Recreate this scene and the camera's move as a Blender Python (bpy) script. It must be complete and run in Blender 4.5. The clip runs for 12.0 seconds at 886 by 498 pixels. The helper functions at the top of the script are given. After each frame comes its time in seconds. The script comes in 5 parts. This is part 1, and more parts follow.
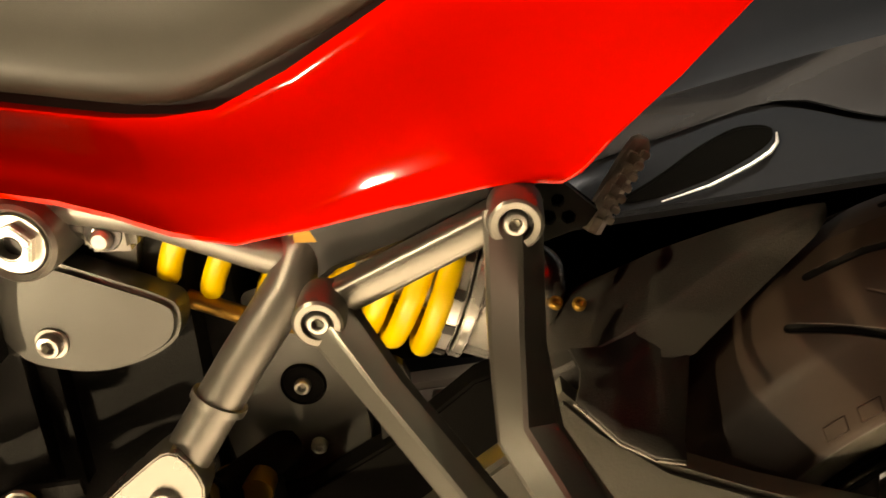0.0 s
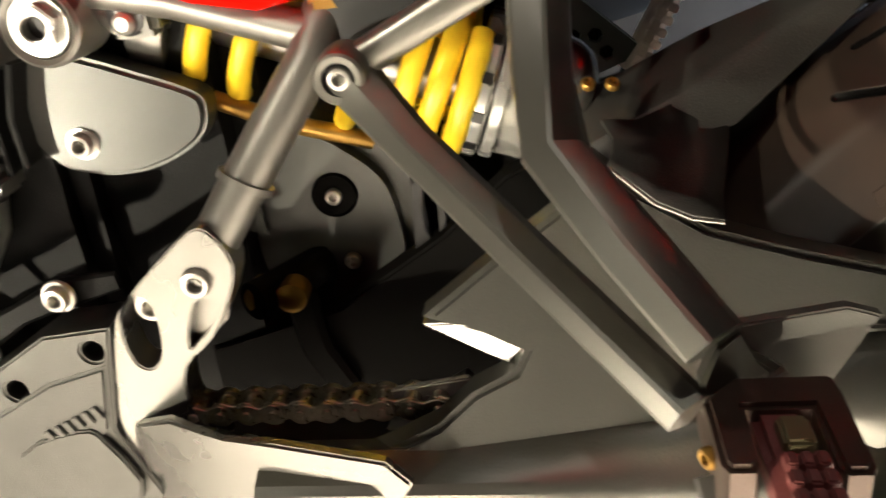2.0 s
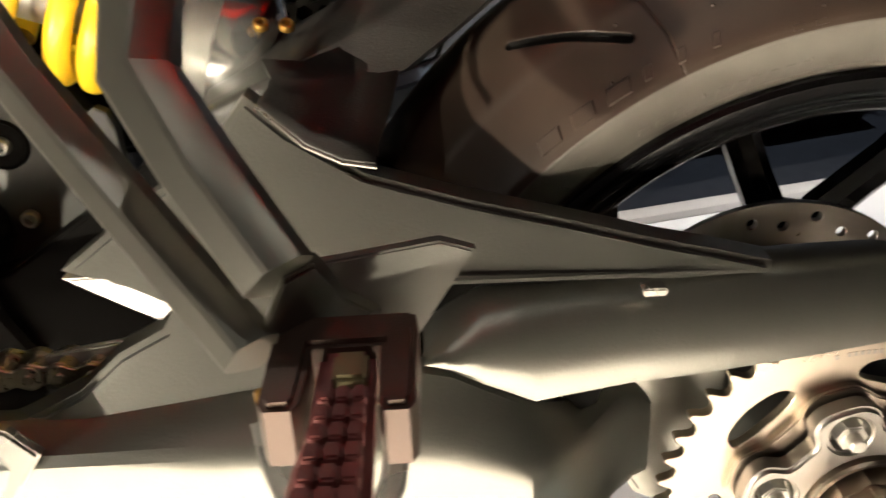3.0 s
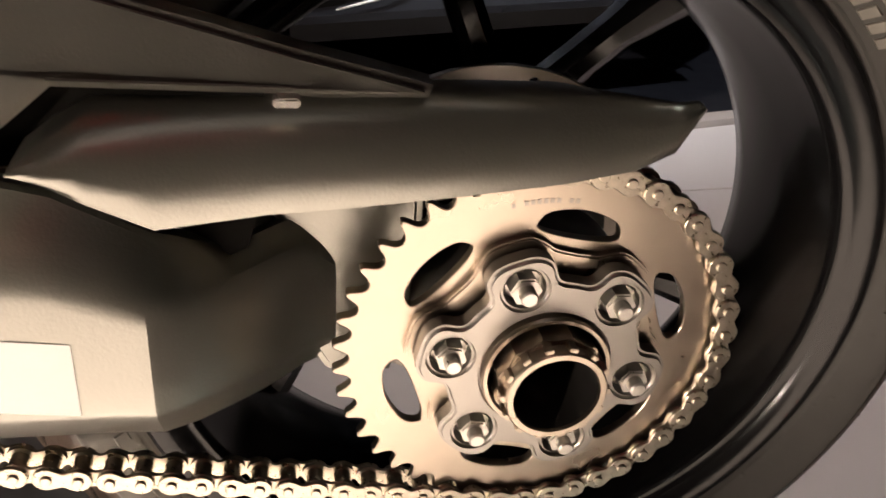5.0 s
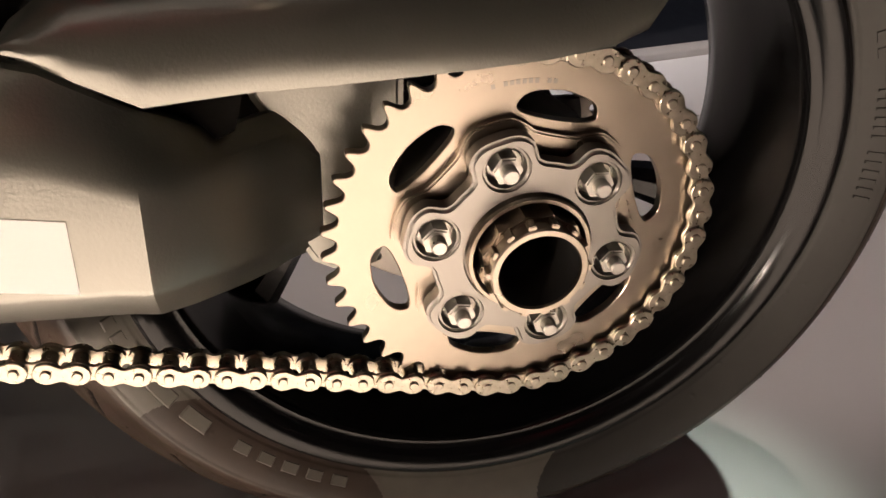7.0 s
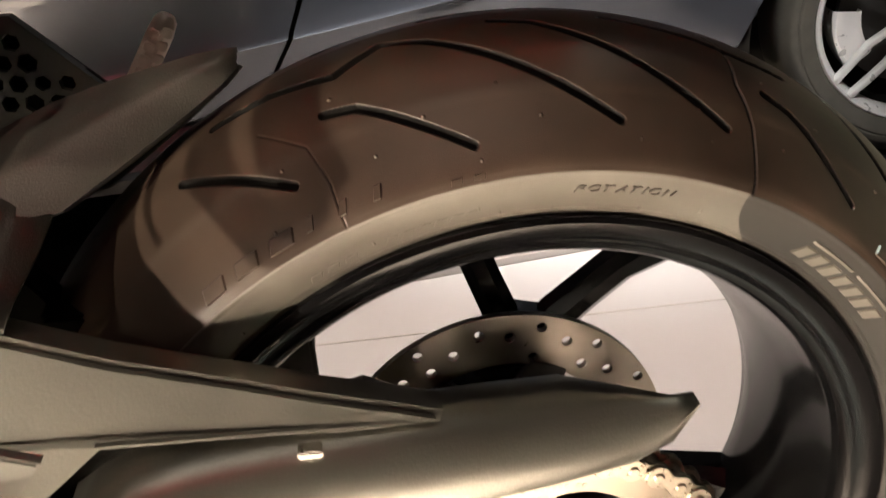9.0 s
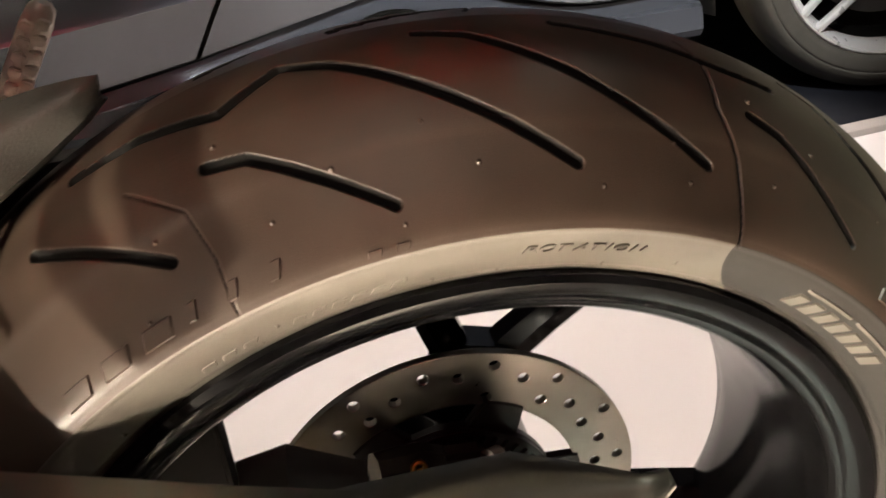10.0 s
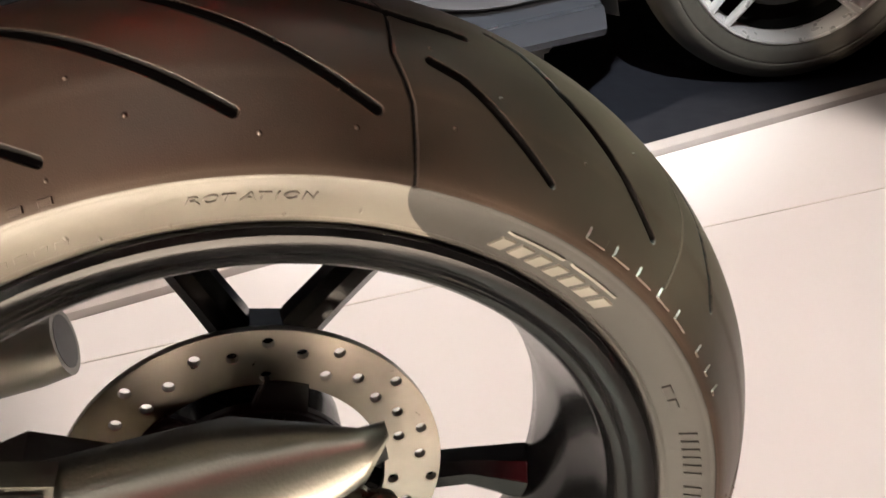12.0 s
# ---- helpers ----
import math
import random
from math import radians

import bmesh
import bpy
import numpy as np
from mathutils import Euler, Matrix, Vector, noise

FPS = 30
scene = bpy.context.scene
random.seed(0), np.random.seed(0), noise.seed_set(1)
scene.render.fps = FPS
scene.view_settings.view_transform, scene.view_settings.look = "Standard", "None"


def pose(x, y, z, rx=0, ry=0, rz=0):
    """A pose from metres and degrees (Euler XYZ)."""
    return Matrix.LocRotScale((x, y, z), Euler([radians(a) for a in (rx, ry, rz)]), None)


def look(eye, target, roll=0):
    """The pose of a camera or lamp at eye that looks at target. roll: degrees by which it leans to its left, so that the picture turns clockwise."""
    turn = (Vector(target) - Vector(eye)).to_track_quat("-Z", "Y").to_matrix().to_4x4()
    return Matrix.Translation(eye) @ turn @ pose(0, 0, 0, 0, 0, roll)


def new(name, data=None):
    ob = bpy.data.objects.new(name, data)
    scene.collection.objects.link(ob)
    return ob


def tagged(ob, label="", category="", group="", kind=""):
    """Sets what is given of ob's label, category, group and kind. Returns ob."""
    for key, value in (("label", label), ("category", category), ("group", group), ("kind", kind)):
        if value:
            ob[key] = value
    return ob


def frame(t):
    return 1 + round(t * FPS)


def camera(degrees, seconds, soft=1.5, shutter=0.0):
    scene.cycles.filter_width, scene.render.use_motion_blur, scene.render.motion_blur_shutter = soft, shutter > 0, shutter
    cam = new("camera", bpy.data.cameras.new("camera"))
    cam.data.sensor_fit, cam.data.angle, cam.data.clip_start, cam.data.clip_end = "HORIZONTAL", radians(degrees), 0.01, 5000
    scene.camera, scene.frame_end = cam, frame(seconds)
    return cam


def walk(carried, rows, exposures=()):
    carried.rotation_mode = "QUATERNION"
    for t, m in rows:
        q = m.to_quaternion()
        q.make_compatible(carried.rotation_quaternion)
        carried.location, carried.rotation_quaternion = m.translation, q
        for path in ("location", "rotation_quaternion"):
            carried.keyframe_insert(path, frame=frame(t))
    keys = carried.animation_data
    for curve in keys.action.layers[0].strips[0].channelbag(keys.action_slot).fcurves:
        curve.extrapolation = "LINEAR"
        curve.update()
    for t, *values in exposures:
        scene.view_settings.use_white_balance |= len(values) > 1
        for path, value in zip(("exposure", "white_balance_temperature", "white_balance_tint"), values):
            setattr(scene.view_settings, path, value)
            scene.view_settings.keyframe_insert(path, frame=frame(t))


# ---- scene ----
cam = camera(56.3, 12.0, shutter=0.35)
# seconds, place of the lens, point it looks at, roll in degrees; x runs to the motorcycle's tail, y to its right side, z up
PATH = [
    (0, (-0.3382, -0.3458, 0.8114), (-0.4146, 0.5652, 0.4061), -4.99),
    (0.5, (-0.3623, -0.3605, 0.7924), (-0.4619, 0.5539, 0.4000), -6.26),
    (1, (-0.3848, -0.3776, 0.7742), (-0.5078, 0.5304, 0.3736), -6.97),
    (1.5, (-0.3821, -0.3973, 0.7416), (-0.5240, 0.4960, 0.3150), -7.66),
    (2, (-0.3325, -0.3782, 0.7129), (-0.4741, 0.5112, 0.2782), -8.14),
    (2.5, (-0.2795, -0.3690, 0.6840), (-0.3444, 0.5252, 0.2412), -6.13),
    (3, (-0.2278, -0.3612, 0.6687), (-0.2212, 0.5316, 0.2183), -3.86),
    (3.5, (-0.1890, -0.3575, 0.6551), (-0.1328, 0.5347, 0.2069), -2.55),
    (3.7, (-0.1747, -0.3614, 0.6456), (-0.1056, 0.5285, 0.1947), -2.37),
    (5.3, (-0.1158, -0.3584, 0.5805), (0.0721, 0.4863, 0.0793), 3.17),
    (5.5, (-0.1104, -0.3644, 0.5765), (0.0883, 0.4730, 0.0674), 2.66),
    (6, (-0.1148, -0.3763, 0.5658), (0.0950, 0.4458, 0.0365), 2.75),
    (6.5, (-0.1267, -0.3866, 0.5586), (0.0683, 0.4322, 0.0187), 2.20),
    (6.7, (-0.1345, -0.3868, 0.5566), (0.0628, 0.4333, 0.0196), 2.21),
    (8.3, (-0.1136, -0.3908, 0.6582), (0.0181, 0.4585, 0.1469), -0.73),
    (8.5, (-0.1124, -0.3725, 0.6798), (0.0253, 0.4925, 0.1973), -0.68),
    (9, (-0.1139, -0.3293, 0.7201), (0.0236, 0.5561, 0.2759), -0.34),
    (9.5, (-0.1016, -0.2774, 0.7291), (0.0391, 0.5997, 0.2698), -0.30),
    (10, (-0.0793, -0.2375, 0.7379), (0.0891, 0.5996, 0.2175), -0.95),
    (10.5, (-0.0466, -0.2228, 0.7487), (0.1253, 0.6138, 0.2284), -2.96),
    (11, (-0.0166, -0.2265, 0.7480), (0.1666, 0.6064, 0.2258), -3.85),
    (11.5, (0.0203, -0.2500, 0.7276), (0.2119, 0.5903, 0.2204), -3.88),
    (12, (0.0368, -0.2803, 0.7061), (0.2333, 0.5663, 0.2115), -3.88),
]
# seconds, stops, kelvin, tint of the film camera's own exposure and white balance
EXPOSURES = [(0.0, -0.85, 9200, 6), (1.0, -0.85, 8600, 6), (1.5, -0.75, 7000, 2), (2.5, -0.15, 6300, 2), (3.5, -0.1, 6550, 6), (5.5, -1.2, 6700, 15), (6.5, -1.2, 6700, 15), (8.5, -0.4, 7000, 11), (9.5, 0.5, 6900, 10), (12.0, 0.62, 6700, 9)]
walk(cam, [(t, look(eye, target, roll)) for t, eye, target, roll in PATH], EXPOSURES)

# ---- world and lamps: a dark exhibition hall with ceiling spotlights and added lamps ----
world = bpy.data.worlds.new("hall_world")
scene.world = world
world.use_nodes = True
world.node_tree.nodes["Background"].inputs[0].default_value = (0.75, 0.85, 1.0, 1)
world.node_tree.nodes["Background"].inputs[1].default_value = 0.004


def spot(name, eye, target, watts, size, blend, radius, colour):
    data = bpy.data.lights.new(name, "SPOT")
    data.energy, data.spot_size, data.spot_blend = watts, radians(size), blend
    data.shadow_soft_size, data.color = radius, colour
    ob = new(name, data)
    ob.matrix_world = look(eye, target)
    return ob


WARM = (1.0, 0.86, 0.70)
COOL = (1.0, 0.90, 0.84)
# low unseen lamp standing in for light bounced off the platform
spot("added_key_lamp", (-1.95, -1.6, 0.25), (-0.38, 0.0, 0.57), 270, 30, 0.75, 0.02, WARM)
# added lamp, only brightens the red tail panel
spot("added_panel_lamp", (-1.7, -1.7, 1.9), (-0.47, 0.0, 0.82), 190, 12, 0.9, 0.03, WARM)
spot("spotlight_floor", (-0.55, -1.5, 3.4), (-0.5, -1.0, 0.0), 6300, 29.5, 0.15, 0.04, WARM)
spot("spotlight_top", (0.5, 0.95, 3.8), (0.5, 0.92, 0.0), 370, 29, 0.4, 0.05, COOL)
# added lamp to lift the seat; no known source
spot("added_seat_lamp", (-0.8, 1.6, 3.2), (-0.8, 0.1, 0.75), 150, 20, 0.6, 0.05, COOL)
# added lamp to brighten the car's flank
spot("added_car_lamp", (0.3, -1.0, 4.0), (0.5, 1.6, 0.32), 1000, 24, 0.8, 0.05, (0.92, 0.96, 1.0))
spot("spotlight_side", (1.2, 0.6, 3.2), (0.34, 0.10, 0.62), 700, 8, 0.9, 0.05, (0.82, 1.0, 0.88))


def soft_fill(name, eye, target, watts, size, colour):
    data = bpy.data.lights.new(name, "AREA")
    data.energy, data.size, data.color = watts, size, colour
    ob = new(name, data)
    ob.matrix_world = look(eye, target)
    return ob


# unseen area lamps added as fill; the hall has no such softboxes
soft_fill("added_white_fill", (-0.35, -0.75, 3.3), (-0.3, -0.1, 0.55), 2, 0.6, COOL)
soft_fill("added_red_fill", (-0.5, -2.1, 3.2), (-0.35, 0.0, 0.6), 2.5, 1.0, (1.0, 0.03, 0.07))
scene.view_settings.exposure = 0.0


# ---- materials ----
def mat(name, colour, rough=0.5, metal=0.0, vary=0.15, scale=30.0, bump=0.0, bscale=400.0, coat=0.0, rvary=0.1, spec=0.5, tint=None):
    """A surface with stains at a coarse scale and grain at a fine one."""
    m = bpy.data.materials.new(name)
    m.use_nodes = True
    nt = m.node_tree
    b = nt.nodes["Principled BSDF"]
    b.inputs["Metallic"].default_value = metal
    b.inputs["Coat Weight"].default_value = coat
    b.inputs["Coat Roughness"].default_value = 0.05
    b.inputs["Specular IOR Level"].default_value = spec
    co = nt.nodes.new("ShaderNodeTexCoord")
    n1 = nt.nodes.new("ShaderNodeTexNoise")
    n1.inputs["Scale"].default_value, n1.inputs["Detail"].default_value = scale, 6
    n2 = nt.nodes.new("ShaderNodeTexNoise")
    n2.inputs["Scale"].default_value, n2.inputs["Detail"].default_value = bscale, 3
    nt.links.new(co.outputs["Object"], n1.inputs["Vector"])
    nt.links.new(co.outputs["Object"], n2.inputs["Vector"])
    mix = nt.nodes.new("ShaderNodeMix")
    mix.data_type = "RGBA"
    low = tint or [max(0.0, c * (1 - vary)) for c in colour]
    high = [min(1.0, c * (1 + vary)) for c in colour]
    mix.inputs[6].default_value, mix.inputs[7].default_value = (*low, 1), (*high, 1)
    nt.links.new(n1.outputs[0], mix.inputs[0])
    nt.links.new(mix.outputs[2], b.inputs["Base Color"])
    rr = nt.nodes.new("ShaderNodeMapRange")
    rr.inputs[3].default_value, rr.inputs[4].default_value = max(0.02, rough - rvary), min(1.0, rough + rvary)
    nt.links.new(n1.outputs[0], rr.inputs[0])
    nt.links.new(rr.outputs[0], b.inputs["Roughness"])
    if bump:
        bp = nt.nodes.new("ShaderNodeBump")
        bp.inputs["Strength"].default_value, bp.inputs["Distance"].default_value = bump, 0.001
        nt.links.new(n2.outputs[0], bp.inputs["Height"])
        nt.links.new(bp.outputs[0], b.inputs["Normal"])
    return m


RED = mat("red_paint", (0.72, 0.006, 0.003), 0.5, 0, 0.04, 12, 0.0, 60, coat=0.6, spec=0.0)
SEAT = mat("seat_vinyl", (0.045, 0.043, 0.034), 0.42, 0, 0.2, 25, 0.12, 1400)
BLACKP = mat("black_plastic", (0.018, 0.017, 0.016), 0.4, 0, 0.2, 40, 0.05, 1500)
ARM = mat("dark_grey_cast_paint", (0.24, 0.235, 0.21), 0.30, 0.84, 0.10, 18, 0.14, 600, rvary=0.03)
SATIN = mat("satin_grey_metal", (0.22, 0.21, 0.19), 0.38, 0.7, 0.12, 25, 0.1, 900)
ALU = mat("bright_forged_aluminium", (0.26, 0.25, 0.228), 0.28, 0.8, 0.06, 20, 0.06, 700)
COVER = mat("grey_cover_plastic", (0.092, 0.092, 0.085), 0.32, 0.5, 0.1, 30, 0.08, 1200)
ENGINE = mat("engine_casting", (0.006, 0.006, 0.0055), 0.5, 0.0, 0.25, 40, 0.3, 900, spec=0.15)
BRACKET = mat("grey_bracket_paint", (0.25, 0.24, 0.212), 0.30, 0.8, 0.06, 18, 0.06, 500, rvary=0.03)
# near-black for backings and recesses; stands in for the shade inside them
INNER = mat("shade_black_interior", (0.004, 0.0036, 0.003), 0.8, 0, 0.3, 30, 0.1, 600, spec=0.1)
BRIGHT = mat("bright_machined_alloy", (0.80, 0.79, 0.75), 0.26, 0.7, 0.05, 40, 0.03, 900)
CAST = mat("grey_alloy_casting", (0.085, 0.083, 0.075), 0.36, 0.7, 0.2, 50, 0.25, 900)
LIGHT_EDGE = mat("light_edge_strip", (0.70, 0.65, 0.62), 0.4, 0, 0.06, 10, 0.02, 300)
HANGER = mat("pale_hanger_plate", (0.25, 0.245, 0.22), 0.36, 0.3, 0.1, 30, 0.08, 900)
STEEL = mat("zinc_steel", (0.52, 0.5, 0.46), 0.32, 0.85, 0.15, 120, 0.05, 900)
SPROCKET = mat("champagne_steel", (0.41, 0.35, 0.285), 0.30, 1.0, 0.12, 40, 0.05, 900)
CARRIER = mat("grey_anodised_carrier", (0.31, 0.29, 0.265), 0.34, 0.85, 0.08, 40, 0.05, 900)
CHAIN = mat("greased_chain_steel", (0.48, 0.43, 0.35), 0.30, 1.0, 0.25, 300, 0.1, 900)
SPRING = mat("yellow_spring_enamel", (1.0, 0.66, 0.03), 0.35, 0, 0.06, 40, 0.03, 500, coat=0.2)
GOLD = mat("gold_anodised", (0.45, 0.26, 0.06), 0.35, 0.8, 0.15, 50, 0.05, 900)
RUBBER = mat("tyre_rubber", (0.072, 0.050, 0.037), 0.37, 0, 0.5, 11, 0.12, 1500, tint=(0.004, 0.0035, 0.0032), spec=0.5, rvary=0.12)
# groove rubber, clean of dust and darkened further for the shade in it
GROOVE = mat("clean_shaded_groove_rubber", (0.007, 0.0065, 0.006), 0.7, 0, 0.2, 60, 0.1, 1500, spec=0.15)
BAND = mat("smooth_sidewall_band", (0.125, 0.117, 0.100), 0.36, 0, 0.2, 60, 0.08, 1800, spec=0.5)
# colour of the maker's dark panel and of the sidewall band's painted shade
PANEL_SHADE = mat("panel_and_shaded_sidewall", (0.026, 0.0245, 0.022), 0.42, 0, 0.25, 60, 0.12, 1800, spec=0.35)
HUGM = mat("matt_black_mudguard", (0.052, 0.050, 0.045), 0.33, 0.1, 0.25, 30, 0.25, 900)
POLISHED = mat("polished_alloy", (0.85, 0.84, 0.80), 0.18, 0.85, 0.04, 60, 0.02, 900, rvary=0.05)
CLEVIS = mat("dark_bronze_clevis", (0.10, 0.07, 0.055), 0.36, 0.5, 0.2, 60, 0.15, 900)
RIMBLACK = mat("gloss_black_rim", (0.005, 0.005, 0.0055), 0.2, 0, 0.2, 20, 0.01, 200, coat=0.1, spec=0.25)
DISC = mat("brake_disc_steel", (0.40, 0.36, 0.32), 0.32, 1.0, 0.15, 60, 0.05, 1200)
PEG = mat("footpeg_rubber", (0.24, 0.075, 0.07), 0.45, 0.0, 0.2, 60, 0.3, 700)
WHITE = mat("white_platform_laminate", (0.76, 0.72, 0.71), 0.35, 0, 0.04, 3, 0.03, 300)
LIP = mat("brushed_edge_trim", (0.55, 0.50, 0.47), 0.35, 0.3, 0.08, 15, 0.05, 400)
BLACKFLOOR = mat("black_hall_carpet", (0.012, 0.013, 0.018), 0.45, 0, 0.3, 20, 0.4, 500)
CARPAINT = mat("dark_blue_car_paint", (0.085, 0.092, 0.11), 0.24, 0.5, 0.15, 4, 0.0, 200, coat=1.0, rvary=0.04)
CARTYRE = mat("car_tyre_rubber", (0.075, 0.068, 0.056), 0.5, 0, 0.35, 25, 0.3, 800)
CASTIRON = mat("dark_cast_iron", (0.03, 0.029, 0.028), 0.5, 0.4, 0.2, 60, 0.1, 900)
CARRIM = mat("silver_car_rim", (0.88, 0.86, 0.84), 0.3, 0.4, 0.05, 30, 0.02, 400)
WALLM = mat("dark_hall_wall", (0.05, 0.052, 0.06), 0.7, 0, 0.2, 2, 0.1, 100)
GASKET = mat("brass_gasket", (0.22, 0.19, 0.10), 0.45, 0.4, 0.15, 60, 0.1, 700)
FARPEG = mat("pale_peg_metal", (0.62, 0.52, 0.46), 0.4, 0.3, 0.15, 80, 0.1, 700)
LABELW = mat("white_sticker", (0.86, 0.86, 0.84), 0.4, 0, 0.02, 30, 0.0, 300)


# ---- mesh helpers ----
def mesh_of(bm, name, angle=35):
    bmesh.ops.recalc_face_normals(bm, faces=bm.faces[:])
    me = bpy.data.meshes.new(name)
    bm.to_mesh(me)
    bm.free()
    me.shade_smooth()
    me.set_sharp_from_angle(angle=radians(angle))
    return me


def lay(*rows):
    return Matrix((*rows, (0, 0, 0, 1)))


# how each assembly is laid into the rear wheel's axes; LAY holds for the parts being built
STRAIGHT = Matrix.Identity(4)
BODY_LAY = lay((1.0471, 0.0058, 0.0199, 0.0033), (0.0101, 0.9857, 0.033, 0.0122), (-0.0267, 0.0255, 1.0356, -0.0315))
HUGGER_LAY = lay((1.0333, 0.0058, 0.0177, 0.0002), (-0.0116, 0.9668, 0.0586, -0.011), (-0.0218, 0.0303, 1.0138, -0.0165))
BRACKET_LAY = lay((1.0432, 0.0061, 0.0195, 0.0022), (0.0066, 0.9833, 0.0265, 0.0134), (-0.0245, 0.0314, 1.0316, -0.0275))
ARM_LAY = lay((1.0337, -0.0017, 0.0235, -0.0029), (-0.0212, 0.9772, 0.0459, -0.0082), (-0.0063, 0.0189, 1.0182, -0.0142))
BOX_LAY = lay((1.0112, -0.0042, 0.0236, -0.0075), (-0.0056, 0.9251, 0.048, -0.0139), (-0.0156, 0.0454, 0.9878, 0.0028))
GUARD_LAY = lay((1.0081, 0.0003, 0.032, -0.0116), (-0.0239, 0.956, 0.0607, -0.0218), (-0.008, 0.0288, 0.9839, 0.0056))
FAR_LAY = lay((1.0343, 0.003, 0.0157, 0.002), (-0.0237, 0.9805, 0.0651, -0.0207), (-0.0202, 0.0251, 1.0125, -0.015))
EXHAUST_LAY = lay((0.9937, 0.0047, 0.0302, -0.0104), (-0.025, 0.9356, 0.0414, -0.0134), (-0.02, 0.0236, 0.9827, 0.0064))
CALIPER_LAY = lay((1.0044, -0.0001, 0.0268, -0.0078), (-0.0376, 0.9268, 0.0346, -0.0084), (-0.0042, 0.0402, 0.9942, -0.0011))
LAY = STRAIGHT


def part(name, bm, material, parent, label="", angle=35):
    if isinstance(bm, bmesh.types.BMesh):
        turned(bm, LAY)
    me = mesh_of(bm, name, angle) if isinstance(bm, bmesh.types.BMesh) else bm
    if not me.materials:
        me.materials.append(material)
    ob = new(name, me)
    ob.parent = parent
    return tagged(ob, label)


def thing(name, at, label, category, group="", kind=""):
    ob = new(name)
    ob.location = at
    ob.empty_display_size = 0.05
    return tagged(ob, label, category, group, kind)


def shift(bm, at):
    bmesh.ops.translate(bm, vec=Vector(at), verts=bm.verts[:])
    return bm


def join(*bms):
    """All given bmeshes in the first one."""
    out = bms[0]
    for other in bms[1:]:
        me = bpy.data.meshes.new("tmp")
        other.to_mesh(me)
        other.free()
        out.from_mesh(me)
        bpy.data.meshes.remove(me)
    return out


def smooth(points, steps=4, closed=True):
    """A Catmull-Rom curve through the points."""
    p = [Vector(q) for q in points]
    n, out = len(p), []
    for i in range(n if closed else n - 1):
        a, b, c, d = (p[(i + k) % n] if closed else p[min(max(i + k, 0), n - 1)] for k in (-1, 0, 1, 2))
        for s in range(steps):
            t = s / steps
            out.append(0.5 * (2 * b + (c - a) * t + (2 * a - 5 * b + 4 * c - d) * t * t + (3 * b - a - 3 * c + d) * t ** 3))
    if not closed:
        out.append(p[-1])
    return [tuple(q) for q in out]


def circle(cx, cz, r, n=24, start=0.0):
    return [(cx + r * math.cos(start + 2 * math.pi * i / n), cz + r * math.sin(start + 2 * math.pi * i / n)) for i in range(n)]


def plate(outline, face, thick, holes=(), bevel=0.0015, segs=2):
    """A plate cut from an outline in x and z, its left face at y = face(x, z), with holes through it."""
    f = face if callable(face) else (lambda x, z: face)
    bm = bmesh.new()
    edges = []
    for loop in (outline, *holes):
        vs = [bm.verts.new((q[0], 0, q[1])) for q in loop]
        edges += [bm.edges.new((vs[i], vs[(i + 1) % len(vs)])) for i in range(len(vs))]
    bmesh.ops.triangle_fill(bm, edges=edges, use_beauty=True, use_dissolve=True, normal=(0, -1, 0))
    front = bm.faces[:]
    rim = [e for e in bm.edges if len(e.link_faces) == 1]
    geom = bmesh.ops.extrude_face_region(bm, geom=front)
    for v in geom["geom"]:
        if isinstance(v, bmesh.types.BMVert):
            v.co.y += thick
    for v in bm.verts:
        v.co.y += f(v.co.x, v.co.z)
    if bevel:
        bmesh.ops.recalc_face_normals(bm, faces=bm.faces[:])
        es = [e for e in bm.edges if len(e.link_faces) == 2 and e.calc_face_angle(0) > 0.9 and abs(e.verts[0].co.y - f(e.verts[0].co.x, e.verts[0].co.z)) < 1e-5 and abs(e.verts[1].co.y - f(e.verts[1].co.x, e.verts[1].co.z)) < 1e-5]
        bmesh.ops.bevel(bm, geom=es, offset=bevel, segments=segs, affect="EDGES", clamp_overlap=True)
    return bm


def revolve(profile, centre=(0, 0, 0), n=48, a0=0.0, a1=360.0, closed=False):
    """A profile of (radius, y) turned about an axis along y through the centre."""
    bm = bmesh.new()
    full = abs(a1 - a0) >= 359.9
    cols = n if full else n + 1
    rings = []
    for i in range(cols):
        a = radians(a0 + (a1 - a0) * i / n)
        rings.append([bm.verts.new((centre[0] + r * math.cos(a), centre[1] + y, centre[2] + r * math.sin(a))) for r, y in profile])
    m = len(profile)
    for i in range(n):
        p, q = rings[i], rings[(i + 1) % cols]
        for j in range(m if closed else m - 1):
            k = (j + 1) % m
            bm.faces.new((p[j], q[j], q[k], p[k]))
    bmesh.ops.remove_doubles(bm, verts=bm.verts[:], dist=1e-6)
    return bm


